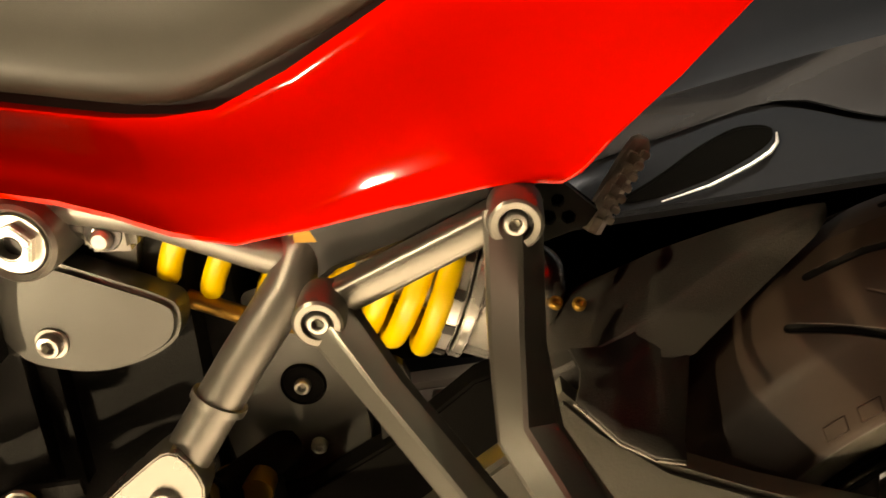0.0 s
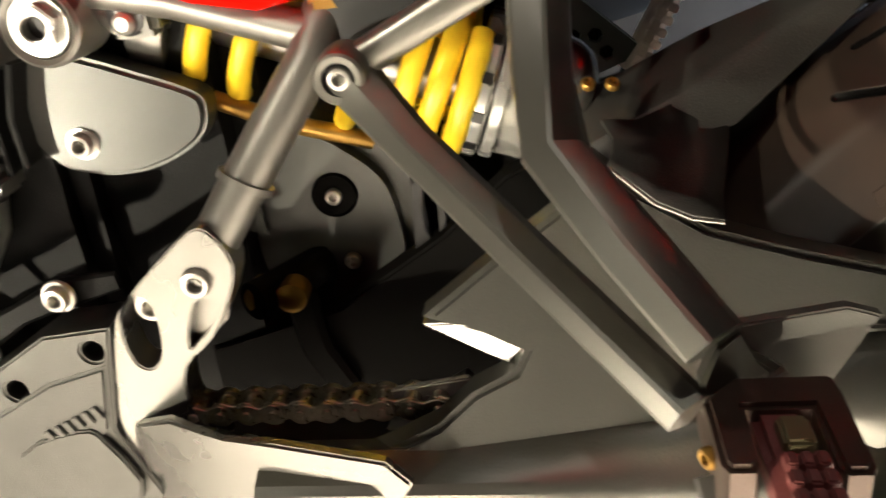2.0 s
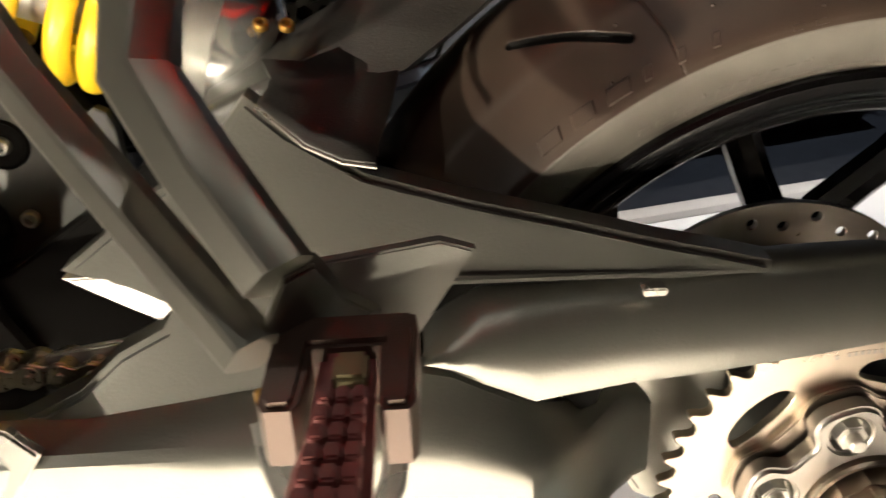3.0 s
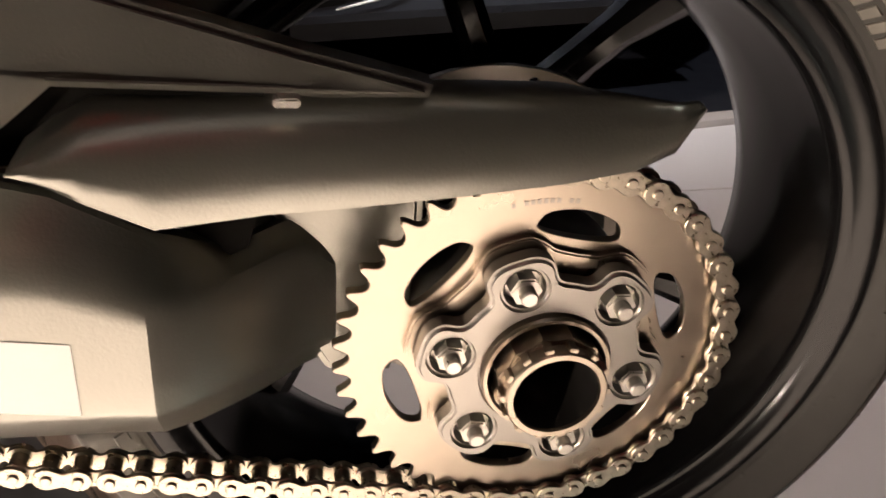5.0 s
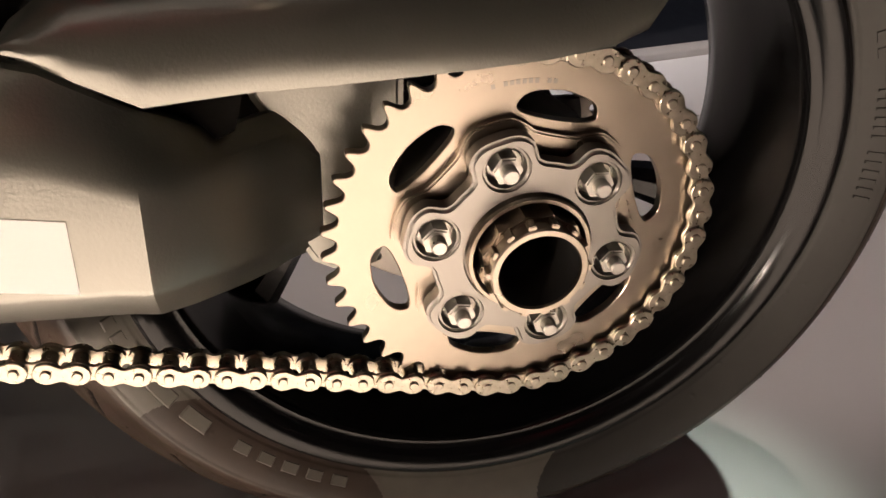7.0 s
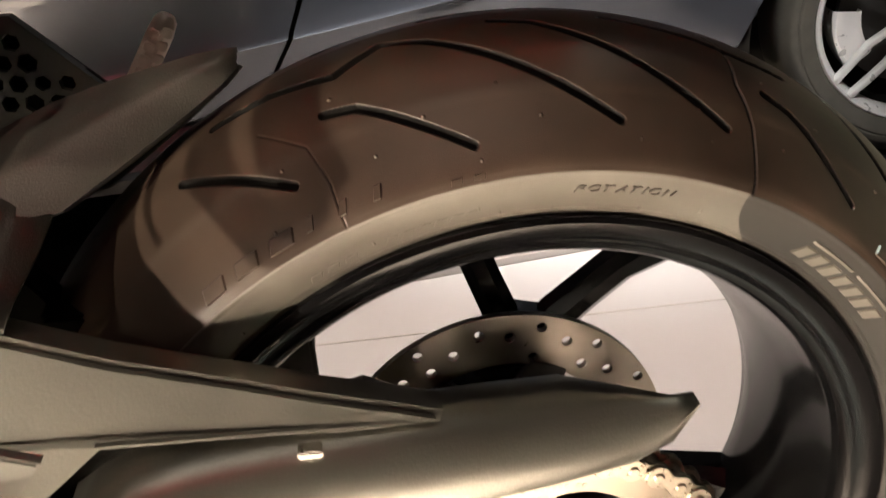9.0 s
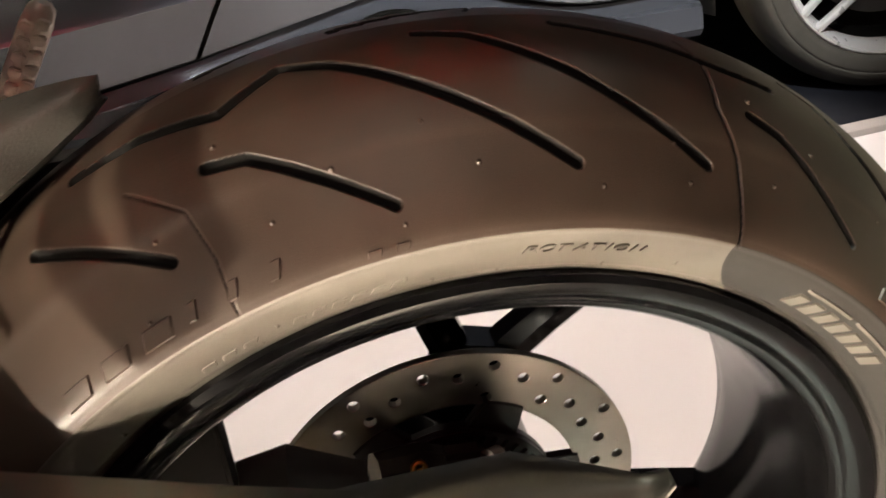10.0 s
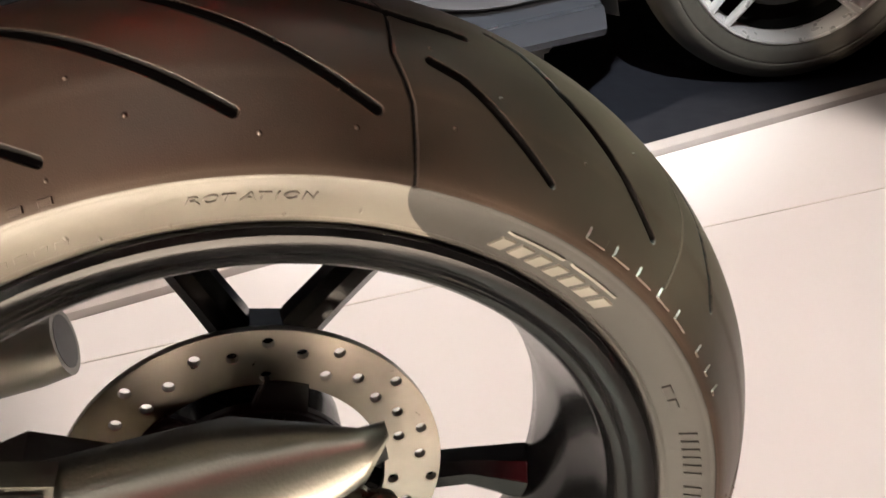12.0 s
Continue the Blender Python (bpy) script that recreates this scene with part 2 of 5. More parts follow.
def sweep(path, section, roll=0.0, taper=None, cap=True):
    """A section of (across, depth) pulled along a path in space; depth lies as near to y as the path allows."""
    bm = bmesh.new()
    pts = [Vector(p) for p in path]
    rings = []
    for i, p in enumerate(pts):
        d = (pts[min(i + 1, len(pts) - 1)] - pts[max(i - 1, 0)]).normalized()
        ref = Vector((0, 1, 0)) if abs(d.y) < 0.9 else Vector((0, 0, 1))
        u = d.cross(ref).normalized()
        w = u.cross(d).normalized()
        k = taper[i] if taper else 1.0
        c, s = math.cos(roll), math.sin(roll)
        rings.append([bm.verts.new(p + k * ((a * c - b * s) * u + (a * s + b * c) * w)) for a, b in section])
    m = len(section)
    for i in range(len(pts) - 1):
        for j in range(m):
            bm.faces.new((rings[i][j], rings[i + 1][j], rings[i + 1][(j + 1) % m], rings[i][(j + 1) % m]))
    if cap:
        bm.faces.new(rings[0])
        bm.faces.new(rings[-1])
    return bm


def tube(path, r, n=16, taper=None):
    return sweep(path, circle(0, 0, r, n), taper=taper)


def bar_section(w, d, c=0.25):
    """A rectangle with chamfered corners."""
    a, b, k = w / 2, d / 2, c * min(w, d)
    return [(-a + k, -b), (a - k, -b), (a, -b + k), (a, b - k), (a - k, b), (-a + k, b), (-a, b - k), (-a, -b + k)]


def round_section(w, d, r, n=4):
    """A rectangle with rounded corners."""
    out = []
    for cx, cy, a in ((w / 2 - r, d / 2 - r, 0), (-w / 2 + r, d / 2 - r, 90), (-w / 2 + r, -d / 2 + r, 180), (w / 2 - r, -d / 2 + r, 270)):
        out += [(cx + r * math.cos(radians(a + 90 * k / n)), cy + r * math.sin(radians(a + 90 * k / n))) for k in range(n + 1)]
    return out


def ridge_section(w, d, f=0.08):
    """A bar whose front is flat over one part and falls away as a chamfer over the rest."""
    a, b, c = w / 2, d / 2, 0.0022
    return [(-a + c, -b), (f * w - c * 0.5, -b), (f * w + c * 0.5, -b + c * 0.35), (a - c * 0.4, b * 0.15 - c), (a, b * 0.15), (a, b - c), (a - c, b), (-a + c, b), (-a, b - c), (-a, -b + c), (-a + 0.3 * c, -b + 0.3 * c)]


def block(x0, x1, y0, y1, z0, z1, bevel=0.003):
    bm = bmesh.new()
    bmesh.ops.create_cube(bm, size=1)
    for v in bm.verts:
        v.co = Vector(((x0 + x1) / 2 + v.co.x * (x1 - x0), (y0 + y1) / 2 + v.co.y * (y1 - y0), (z0 + z1) / 2 + v.co.z * (z1 - z0)))
    if bevel:
        bmesh.ops.bevel(bm, geom=bm.edges[:], offset=bevel, segments=2, affect="EDGES")
    return bm


def loft(rows):
    bm = bmesh.new()
    vs = [[bm.verts.new(p) for p in row] for row in rows]
    for a, b in zip(vs, vs[1:]):
        for j in range(len(a) - 1):
            bm.faces.new((a[j], b[j], b[j + 1], a[j + 1]))
    return bm


def turned(bm, m):
    bmesh.ops.transform(bm, matrix=m, verts=bm.verts[:])
    return bm


SOCKET = {}


def socket_bolt(parent, at, r, axis=(0, -1, 0), material=None, name="bolt", label="", flange=True):
    """A round-headed cap bolt with a hexagon socket and a washer, its head towards the axis."""
    if r not in SOCKET:
        head = revolve([(r * 0.48, r * 0.35), (r * 0.5, -r * 0.55), (r * 0.62, -r * 0.62), (r * 0.86, -r * 0.58), (r * 0.97, -r * 0.42), (r, -r * 0.2), (r, r * 0.3)], n=24)
        hexa = [(0.46 * r * math.cos(i * math.pi / 3), 0.46 * r * math.sin(i * math.pi / 3)) for i in range(6)]
        bm = head
        top = [bm.verts.new((a, -r * 0.5, b)) for a, b in hexa]
        low = [bm.verts.new((a, r * 0.1, b)) for a, b in hexa]
        for i in range(6):
            bm.faces.new((top[i], top[(i + 1) % 6], low[(i + 1) % 6], low[i]))
        bm.faces.new(low)
        if flange:
            bm = join(bm, revolve([(r * 0.4, r * 0.12), (r * 1.28, r * 0.12), (r * 1.34, r * 0.22), (r * 1.34, r * 0.4), (r * 0.4, r * 0.4)], n=24))
        SOCKET[r] = mesh_of(bm, name)
    ob = part(name, SOCKET[r], material or STEEL, parent, label)
    ob.matrix_basis = Matrix.Translation(LAY @ Vector(at)) @ Vector((0, -1, 0)).rotation_difference(Vector(axis)).to_matrix().to_4x4()
    return ob


def glow(name, colour, strength):
    m = bpy.data.materials.new(name)
    m.use_nodes = True
    b = m.node_tree.nodes["Principled BSDF"]
    b.inputs["Base Color"].default_value = (*colour, 1)
    b.inputs["Emission Color"].default_value = (*colour, 1)
    b.inputs["Emission Strength"].default_value = strength
    return m


LENS = glow("lamp_lens", (1.0, 0.93, 0.82), 70.0)


def flat(outline, z0, z1, bevel=0.0015):
    """A plate cut from an outline in x and y, lying between two heights."""
    return turned(plate(outline, -z1, z1 - z0, (), bevel, 2), Matrix.Rotation(radians(-90), 4, "X"))


MID = 0.112  # the wheel's middle plane

# ---- the setting: white display platform, edge trim, black floor, hall ----
def edge_y(x):
    return 0.975 + 0.2 * x


def slab(name, corners, z0, z1, material, label, category):
    bm = bmesh.new()
    low = [bm.verts.new((x, y, z0)) for x, y in corners]
    top = [bm.verts.new((x, y, z1)) for x, y in corners]
    n = len(corners)
    for i in range(n):
        bm.faces.new((low[i], low[(i + 1) % n], top[(i + 1) % n], top[i]))
    bm.faces.new(top)
    bm.faces.new(low[::-1])
    ob = new(name, mesh_of(bm, name))
    ob.data.materials.append(material)
    return tagged(ob, label, category, kind="structure")


slab("ground", [(-9, -8), (9, -8), (9, 9), (-9, 9)], -0.06, -0.024, BLACKFLOOR, "black carpeted floor of the exhibition hall", "floor")
slab("platform", [(-2.6, -1.9), (3.4, -1.9), (3.4, edge_y(3.4)), (-2.6, edge_y(-2.6))], -0.024, 0.0, WHITE, "low white laminate display platform under the motorcycle", "platform")
rows = []
for x in (-2.6, -1.0, 0.4, 1.8, 3.4):
    y = edge_y(x)
    rows.append([(x, y + 0.002, 0.0005), (x, y + 0.006, 0.012), (x, y + 0.020, 0.018), (x, y + 0.034, 0.018), (x, y + 0.036, 0.012), (x, y + 0.036, -0.024)])
trim = new("trim", mesh_of(loft(rows), "trim"))
trim.data.materials.append(LIP)
tagged(trim, "raised pinkish-grey edge strip along the platform", "trim", kind="structure")
for name, c, z0, z1 in (("wall_north", [(-9, 9), (9, 9), (9, 9.2), (-9, 9.2)], -0.06, 6), ("wall_south", [(-9, -8.2), (9, -8.2), (9, -8), (-9, -8)], -0.06, 6),
                        ("wall_east", [(9, -8.2), (9.2, -8.2), (9.2, 9.2), (9, 9.2)], -0.06, 6), ("wall_west", [(-9.2, -8.2), (-9, -8.2), (-9, 9.2), (-9.2, 9.2)], -0.06, 6),
                        ("ceiling", [(-9.2, -8.2), (9.2, -8.2), (9.2, 9.2), (-9.2, 9.2)], 6, 6.2)):
    slab(name, c, z0, z1, WALLM, "dark grey hall " + name.split("_")[0], name.split("_")[0])


# pale strip stands in for the edge between light and shade on the platform
light_edge = sweep([(-2.6, 0.69, -0.0006), (0.124, 0.81, -0.0006), (1.135, 0.855, -0.0006), (3.3, 0.95, -0.0006)], bar_section(0.005, 0.003, 0.1))
light_edge = new("light_edge", mesh_of(light_edge, "light_edge"))
light_edge.data.materials.append(LIGHT_EDGE)
tagged(light_edge, "pale strip drawn along a change of light on the platform", "trim", kind="structure")


# ---- spotlight heads at the lamps, added ones included; all out of view ----
def lamp_head(at, target, foot=6.0):
    m = look(at, target)
    head = thing("spotlight_head", at, "small black ceiling spotlight head, switched on, added out of view", "lamp", "ceiling spotlights")
    up = Matrix.Rotation(radians(90), 4, "X")
    local = Matrix.Translation(-Vector(at)) @ m
    part("housing", turned(revolve([(0.0, 0.22), (0.05, 0.22), (0.062, 0.20), (0.065, 0.06), (0.07, 0.04), (0.066, 0.04), (0.058, 0.08), (0.0, 0.085)], (0, 0, 0), 24), local @ up), BLACKP, head)
    part("lens", turned(revolve([(0.0, 0.075), (0.045, 0.075), (0.056, 0.078)], (0, 0, 0), 24), local @ up), LENS, head)
    part("rod", tube([Vector((0, 0, 0.12 if foot > at[2] else -0.08)), Vector((0, 0, foot - at[2]))], 0.012, 10), BLACKP, head)
    return head


for at, target in (((-0.55, -1.5, 3.4), (-0.5, -1.0, 0)), ((0.5, 0.95, 3.8), (0.5, 0.85, 0)), ((-0.8, 1.6, 3.2), (-0.8, 0.1, 0.75)), ((0.3, -1.0, 4.0), (0.6, 1.6, 0.5)), ((1.2, 0.6, 3.2), (0.34, 0.10, 0.60)), ((-1.7, -1.7, 1.9), (-0.47, 0.0, 0.82))):
    lamp_head(at, target)
# made-up body for the low stand-in lamp
tagged(lamp_head((-1.95, -1.6, 0.25), (-0.38, 0.0, 0.57), 0.0), "small black spotlight on a short post, added out of view")


# ---- the car beyond the platform ----
car = thing("car", (1.335, 1.453, -0.024), "glossy dark blue sports car parked behind the platform, wheel steered", "car")
CAR = Matrix.Translation((1.335, 1.453, 0)) @ Matrix.Rotation(0.241, 4, "Z")
CAR_WHEEL = Matrix.Translation((1.353, 1.481, 0.337)) @ Matrix.Rotation(-0.285, 4, "Z")


def car_part(name, bm, material, parent=None, label="", at=CAR):
    ob = part(name, turned(bm, at), material, parent or car, label)
    if not parent:
        ob.matrix_parent_inverse = car.matrix_basis.inverted()
    return ob


def flank_foot(s):
    """Height of the lower edge of door and wing."""
    return float(np.interp(s, (-2.8, -1.8, -1.58, -1.42, -1.25, -1.17, -1.10, -1.0, -0.87, -0.78, -0.54), (0.10, 0.267, 0.307, 0.343, 0.383, 0.382, 0.362, 0.332, 0.304, 0.299, 0.302)))


def flank_crease(s):
    return float(np.interp(s, (-2.8, -1.8, -1.52, -1.2, -0.54), (0.27, 0.389, 0.428, 0.48, 0.56)))


def car_side(s0, s1, slant=0.0, fold=0.0):
    """A stretch of door or wing: overhanging flute, crease, hollow and shoulder."""
    rows = []
    for s in np.linspace(s0, s1, 18):
        zf, zc = flank_foot(s), flank_crease(s)
        h = zc - zf
        prof = [(0.075, zf + 0.006), (0.046, zf), (0.040, zf + 0.004), (0.037, zf + 0.012), (0.029, zf + 0.35 * h), (0.016, zf + 0.70 * h), (0.003, zf + 0.94 * h), (0.0, zc), (0.006, zc + 0.010), (0.014, zc + 0.05), (0.012, zc + 0.12), (0.004, 0.64), (0.03, 0.74), (0.10, 0.86), (0.2, 0.90)]
        rows.append([(s + slant * (z - 0.30), y, z) for y, z in prof])
    if fold:
        rows.append([(x + 0.004, y + 0.004, z) for x, y, z in rows[-1]])
        rows.append([(x + 0.002, y + fold, z) for x, y, z in rows[-1]])
    return loft(rows)


car_part("door", car_side(-2.8, -1.584, 0.42), CARPAINT)
car_part("front_wing", car_side(-1.575, -0.545, 0.42, 0.08), CARPAINT)
car_part("wing_top", loft([[(x, y, z) for y, z in ((0.02, 0.72), (0.03, 0.75), (0.10, 0.86), (0.2, 0.90))] for x in np.linspace(-0.545, 0.56, 10)]), CARPAINT)
car_part("front_bumper", car_side(0.56, 1.3), CARPAINT)
car_part("sill", loft([[(x, 0.10, flank_foot(x) - 0.002), (x, 0.052, flank_foot(x) - 0.006), (x, 0.040, flank_foot(x) - 0.03), (x, 0.028, 0.6 * flank_foot(x) + 0.085), (x, 0.014, 0.222), (x, 0.022, 0.206), (x, 0.10, 0.196)] for x in np.linspace(-2.2, -0.545, 30)]), CARPAINT, label="dark blue sill below the door")
car_part("underbody", block(-2.8, -0.60, 0.12, 1.6, 0.14, 0.6, 0.02), BLACKP)
car_part("engine_bay", block(-0.62, 1.3, 0.42, 1.6, 0.14, 0.8, 0.02), BLACKP)
car_part("wheel_arch", revolve([(0.50, 0.05), (0.505, 0.08), (0.505, 0.42), (0.02, 0.43)], (0, 0, 0.36), 40, -15, 195), BLACKP)
# flat black plate drawn for the shade inside the air slot
vent = car_part("vent", plate(smooth([(-1.185, 0.325), (-1.20, 0.342), (-1.262, 0.345), (-1.34, 0.318), (-1.43, 0.272), (-1.50, 0.240), (-1.42, 0.238), (-1.32, 0.258), (-1.24, 0.286), (-1.20, 0.305)], 4), lambda x, z: 0.008 + 0.22 * (z - 0.23), 0.03, (), 0.003), INNER, label="black air slot in the wing")
car_part("vent_lip", sweep([(-1.188, 0.018, 0.333), (-1.190, 0.010, 0.316), (-1.205, 0.006, 0.300), (-1.245, 0.004, 0.280), (-1.325, 0.002, 0.252), (-1.42, 0.004, 0.233)], bar_section(0.007, 0.007, 0.3), taper=(0.5, 1, 1.2, 1, 0.8, 0.4)), CARRIM, vent, "bright metal lip")
O = (0, 0, 0)
wheel = car_part("wheel", revolve([(0.250, 0.20), (0.240, 0.16), (0.238, 0.05), (0.243, 0.022), (0.249, 0.010), (0.252, 0.002), (0.258, 0.0), (0.262, 0.004), (0.262, 0.03), (0.268, 0.19)], O, 72), CARRIM, label="silver alloy wheel with thin paired spokes", at=CAR_WHEEL)
car_part("tyre", revolve(smooth([(0.258, 0.012), (0.270, -0.002), (0.288, -0.010), (0.300, -0.013), (0.304, -0.0105), (0.309, -0.013), (0.322, -0.009), (0.336, 0.004), (0.348, 0.020), (0.356, 0.045), (0.361, 0.09), (0.361, 0.17), (0.355, 0.215), (0.335, 0.240), (0.27, 0.225)], 4, False), O, 96), CARTYRE, wheel, at=CAR_WHEEL)
for i in range(4):
    for s, rim_a, hub_a in ((-1, 222.0, 206.0), (1, 234.0, 246.0)):
        a, b = radians(rim_a + 90 * i), radians(hub_a + 90 * i)
        car_part("spoke", sweep([(0.05 * math.cos(b), 0.045, 0.05 * math.sin(b)), (0.14 * math.cos(0.55 * b + 0.45 * a), 0.030, 0.14 * math.sin(0.55 * b + 0.45 * a)), (0.20 * math.cos(0.2 * b + 0.8 * a), 0.018, 0.20 * math.sin(0.2 * b + 0.8 * a)), (0.254 * math.cos(a), 0.010, 0.254 * math.sin(a))], bar_section(0.017, 0.026, 0.25)), CARRIM, wheel, at=CAR_WHEEL)
car_part("wheel_hub", revolve([(0, 0.025), (0.04, 0.025), (0.06, 0.035), (0.06, 0.07)], O, 32), CARRIM, wheel, at=CAR_WHEEL)
car_part("brake_disc", revolve([(0.06, 0.10), (0.185, 0.10), (0.185, 0.125), (0.06, 0.125)], O, 48, closed=True), CASTIRON, wheel, at=CAR_WHEEL)
car_part("brake_caliper", revolve([(0.14, 0.065), (0.15, 0.058), (0.20, 0.058), (0.208, 0.065), (0.208, 0.16), (0.14, 0.16)], O, 16, 182, 226, True), CARRIM, wheel, "pale brake caliper", at=CAR_WHEEL)
# black lining darkens the rim's inside in place of shade
car_part("wheel_well", revolve([(0.0, 0.15), (0.20, 0.15), (0.232, 0.13), (0.237, 0.06)], O, 40), INNER, wheel, at=CAR_WHEEL)

# ---- the motorcycle ----
bike = thing("motorcycle", (0, 0, 0), "red sport motorcycle with yellow shock spring standing on the white platform", "motorcycle")

# -- rear wheel: rim, Y spokes, tyre, disc --
C = (0, MID, 0.318)
flange = [(0.2245, -0.0768), (0.2285, -0.0774), (0.2316, -0.0755), (0.2326, -0.072), (0.2311, -0.066), (0.2240, -0.058), (0.2200, -0.05)]
barrel = [(0.2215, -0.0752), (0.2179, -0.0735), (0.2154, -0.0695), (0.2124, -0.0668), (0.2094, -0.066), (0.2073, -0.0635), (0.2063, -0.058), (0.2043, -0.046), (0.1978, -0.02), (0.1947, 0.0), (0.1947, 0.03), (0.1988, 0.05), (0.2079, 0.062), (0.2159, 0.0705), (0.2240, 0.0755), (0.2316, 0.0755), (0.2326, 0.071), (0.2240, 0.06), (0.2119, 0.03), (0.2119, -0.03), (0.2200, -0.05)]
rear_wheel = part("rear_wheel", revolve(barrel + flange[::-1] + barrel[:1], C, 160), RIMBLACK, bike, "gloss black cast wheel")


def polar(r, deg, y):
    a = radians(deg)
    return (r * math.cos(a), y, 0.318 + r * math.sin(a))


SPOKE0, SPOKES = 76.8, 3
for i in range(SPOKES):
    a = SPOKE0 + i * 360 / SPOKES
    stem = sweep([polar(0.03, a, 0.155), polar(0.08, a, 0.163), polar(0.105, a, 0.166)], bar_section(0.058, 0.026, 0.3))
    arms = [sweep([polar(0.075, a + s * 6, 0.163), polar(0.105, a + s * 12, 0.166), polar(0.13, a + s * 17, 0.167), polar(0.16, a + s * 20.5, 0.166), polar(0.205, a + s * 23, 0.155)], bar_section(0.025, 0.03, 0.3), taper=(0.9, 1.0, 0.95, 0.95, 1.5)) for s in (-1, 1)]
    part("spoke", join(stem, *arms), RIMBLACK, rear_wheel)
part("hub", revolve([(0.03, -0.06), (0.055, -0.055), (0.05, 0.0), (0.06, 0.05), (0.06, 0.07), (0.03, 0.075)], C, 40), RIMBLACK, rear_wheel)

# tyre: a fine grid with the tread grooves pressed into it
TYRE = smooth([(0.2300, -0.0690), (0.2358, -0.0748), (0.2430, -0.0798), (0.2520, -0.0853), (0.2600, -0.0886), (0.2665, -0.0873), (0.2762, -0.0795), (0.2845, -0.0715), (0.2915, -0.0645), (0.2985, -0.0575), (0.3105, -0.040), (0.3172, -0.02), (0.3195, 0.0)], 8, False)
RIDGE = 37.0  # millimetres from the bead to the ridge that ends the smooth band
TYRE = TYRE + [(r, -y) for r, y in TYRE[-2::-1]]
GROOVES = [  # half width, depth, then angle in degrees and millimetres across from the bead
    (2.6, 3.0, ((126.3, 104.5), (121.8, 88.5), (116.5, 68))),
    (2.6, 3.0, ((111.5, 95.5), (108.5, 92.5), (105.8, 82.5), (98.8, 56))),
    (2.8, 3.0, ((121.8, 128.5), (115.8, 127), (109.5, 118), (104.5, 133), (100.8, 125), (96, 107), (91, 89), (83.8, 63.5))),
    (2.6, 3.0, ((94, 135.5), (90.5, 130), (86, 113.5), (78.2, 87.5), (72, 68))),
    (2.6, 3.0, ((83, 139.5), (78.5, 134), (74, 129.5), (69.2, 122.5), (64, 121))),
    (2.4, 3.0, ((67.5, 97), (64.5, 92), (61, 81), (54.5, 59))),
    (2.6, 3.0, ((61, 137.5), (58, 131), (54.5, 111.5), (48.2, 92.5), (40.2, 68))),
    (2.4, 3.0, ((38.2, 134.5), (33.8, 116), (30, 91.5), (26.8, 73.5))),
    (0.8, 1.0, ((117.8, 102.5), (114, 83), (113.2, 60.5), (113.5, 38.5))),
    (1.3, 1.2, ((72.2, 139.5), (71, 125.5), (70.8, 97), (69, 74.5), (68.2, 38))),
    (0.9, 1.0, ((39.2, 127.5), (36.2, 100), (35.5, 75.5), (36.5, 43.5))),
]


# moulding pips: angle, millimetres across, radius
PIPS = [(117.0, 78.0, 0.9), (110.5, 103.0, 1.0), (108.2, 64.5, 0.8), (102.8, 76.5, 1.0), (95.5, 86.5, 0.9), (91.8, 66.5, 1.0), (88.8, 79.5, 0.9), (81.8, 54.0, 0.9), (80.2, 96.5, 1.0), (75.2, 75.0, 0.9), (73.8, 58.5, 1.0), (67.5, 104.5, 0.9), (65.0, 67.0, 0.9), (60.8, 89.5, 1.0), (51.0, 78.5, 0.9), (44.8, 105.5, 0.9), (120.2, 52.0, 0.9), (98.5, 48.0, 0.8), (99.5, 19.0, 0.8), (97.0, 12.0, 0.9), (90.5, 9.5, 0.8), (79.5, 11.0, 0.9), (72.0, 17.0, 0.9), (18.8, 25.5, 0.9), (11.2, 14.5, 0.9), (114.5, 10.0, 0.8), (112.0, 19.0, 0.8)]


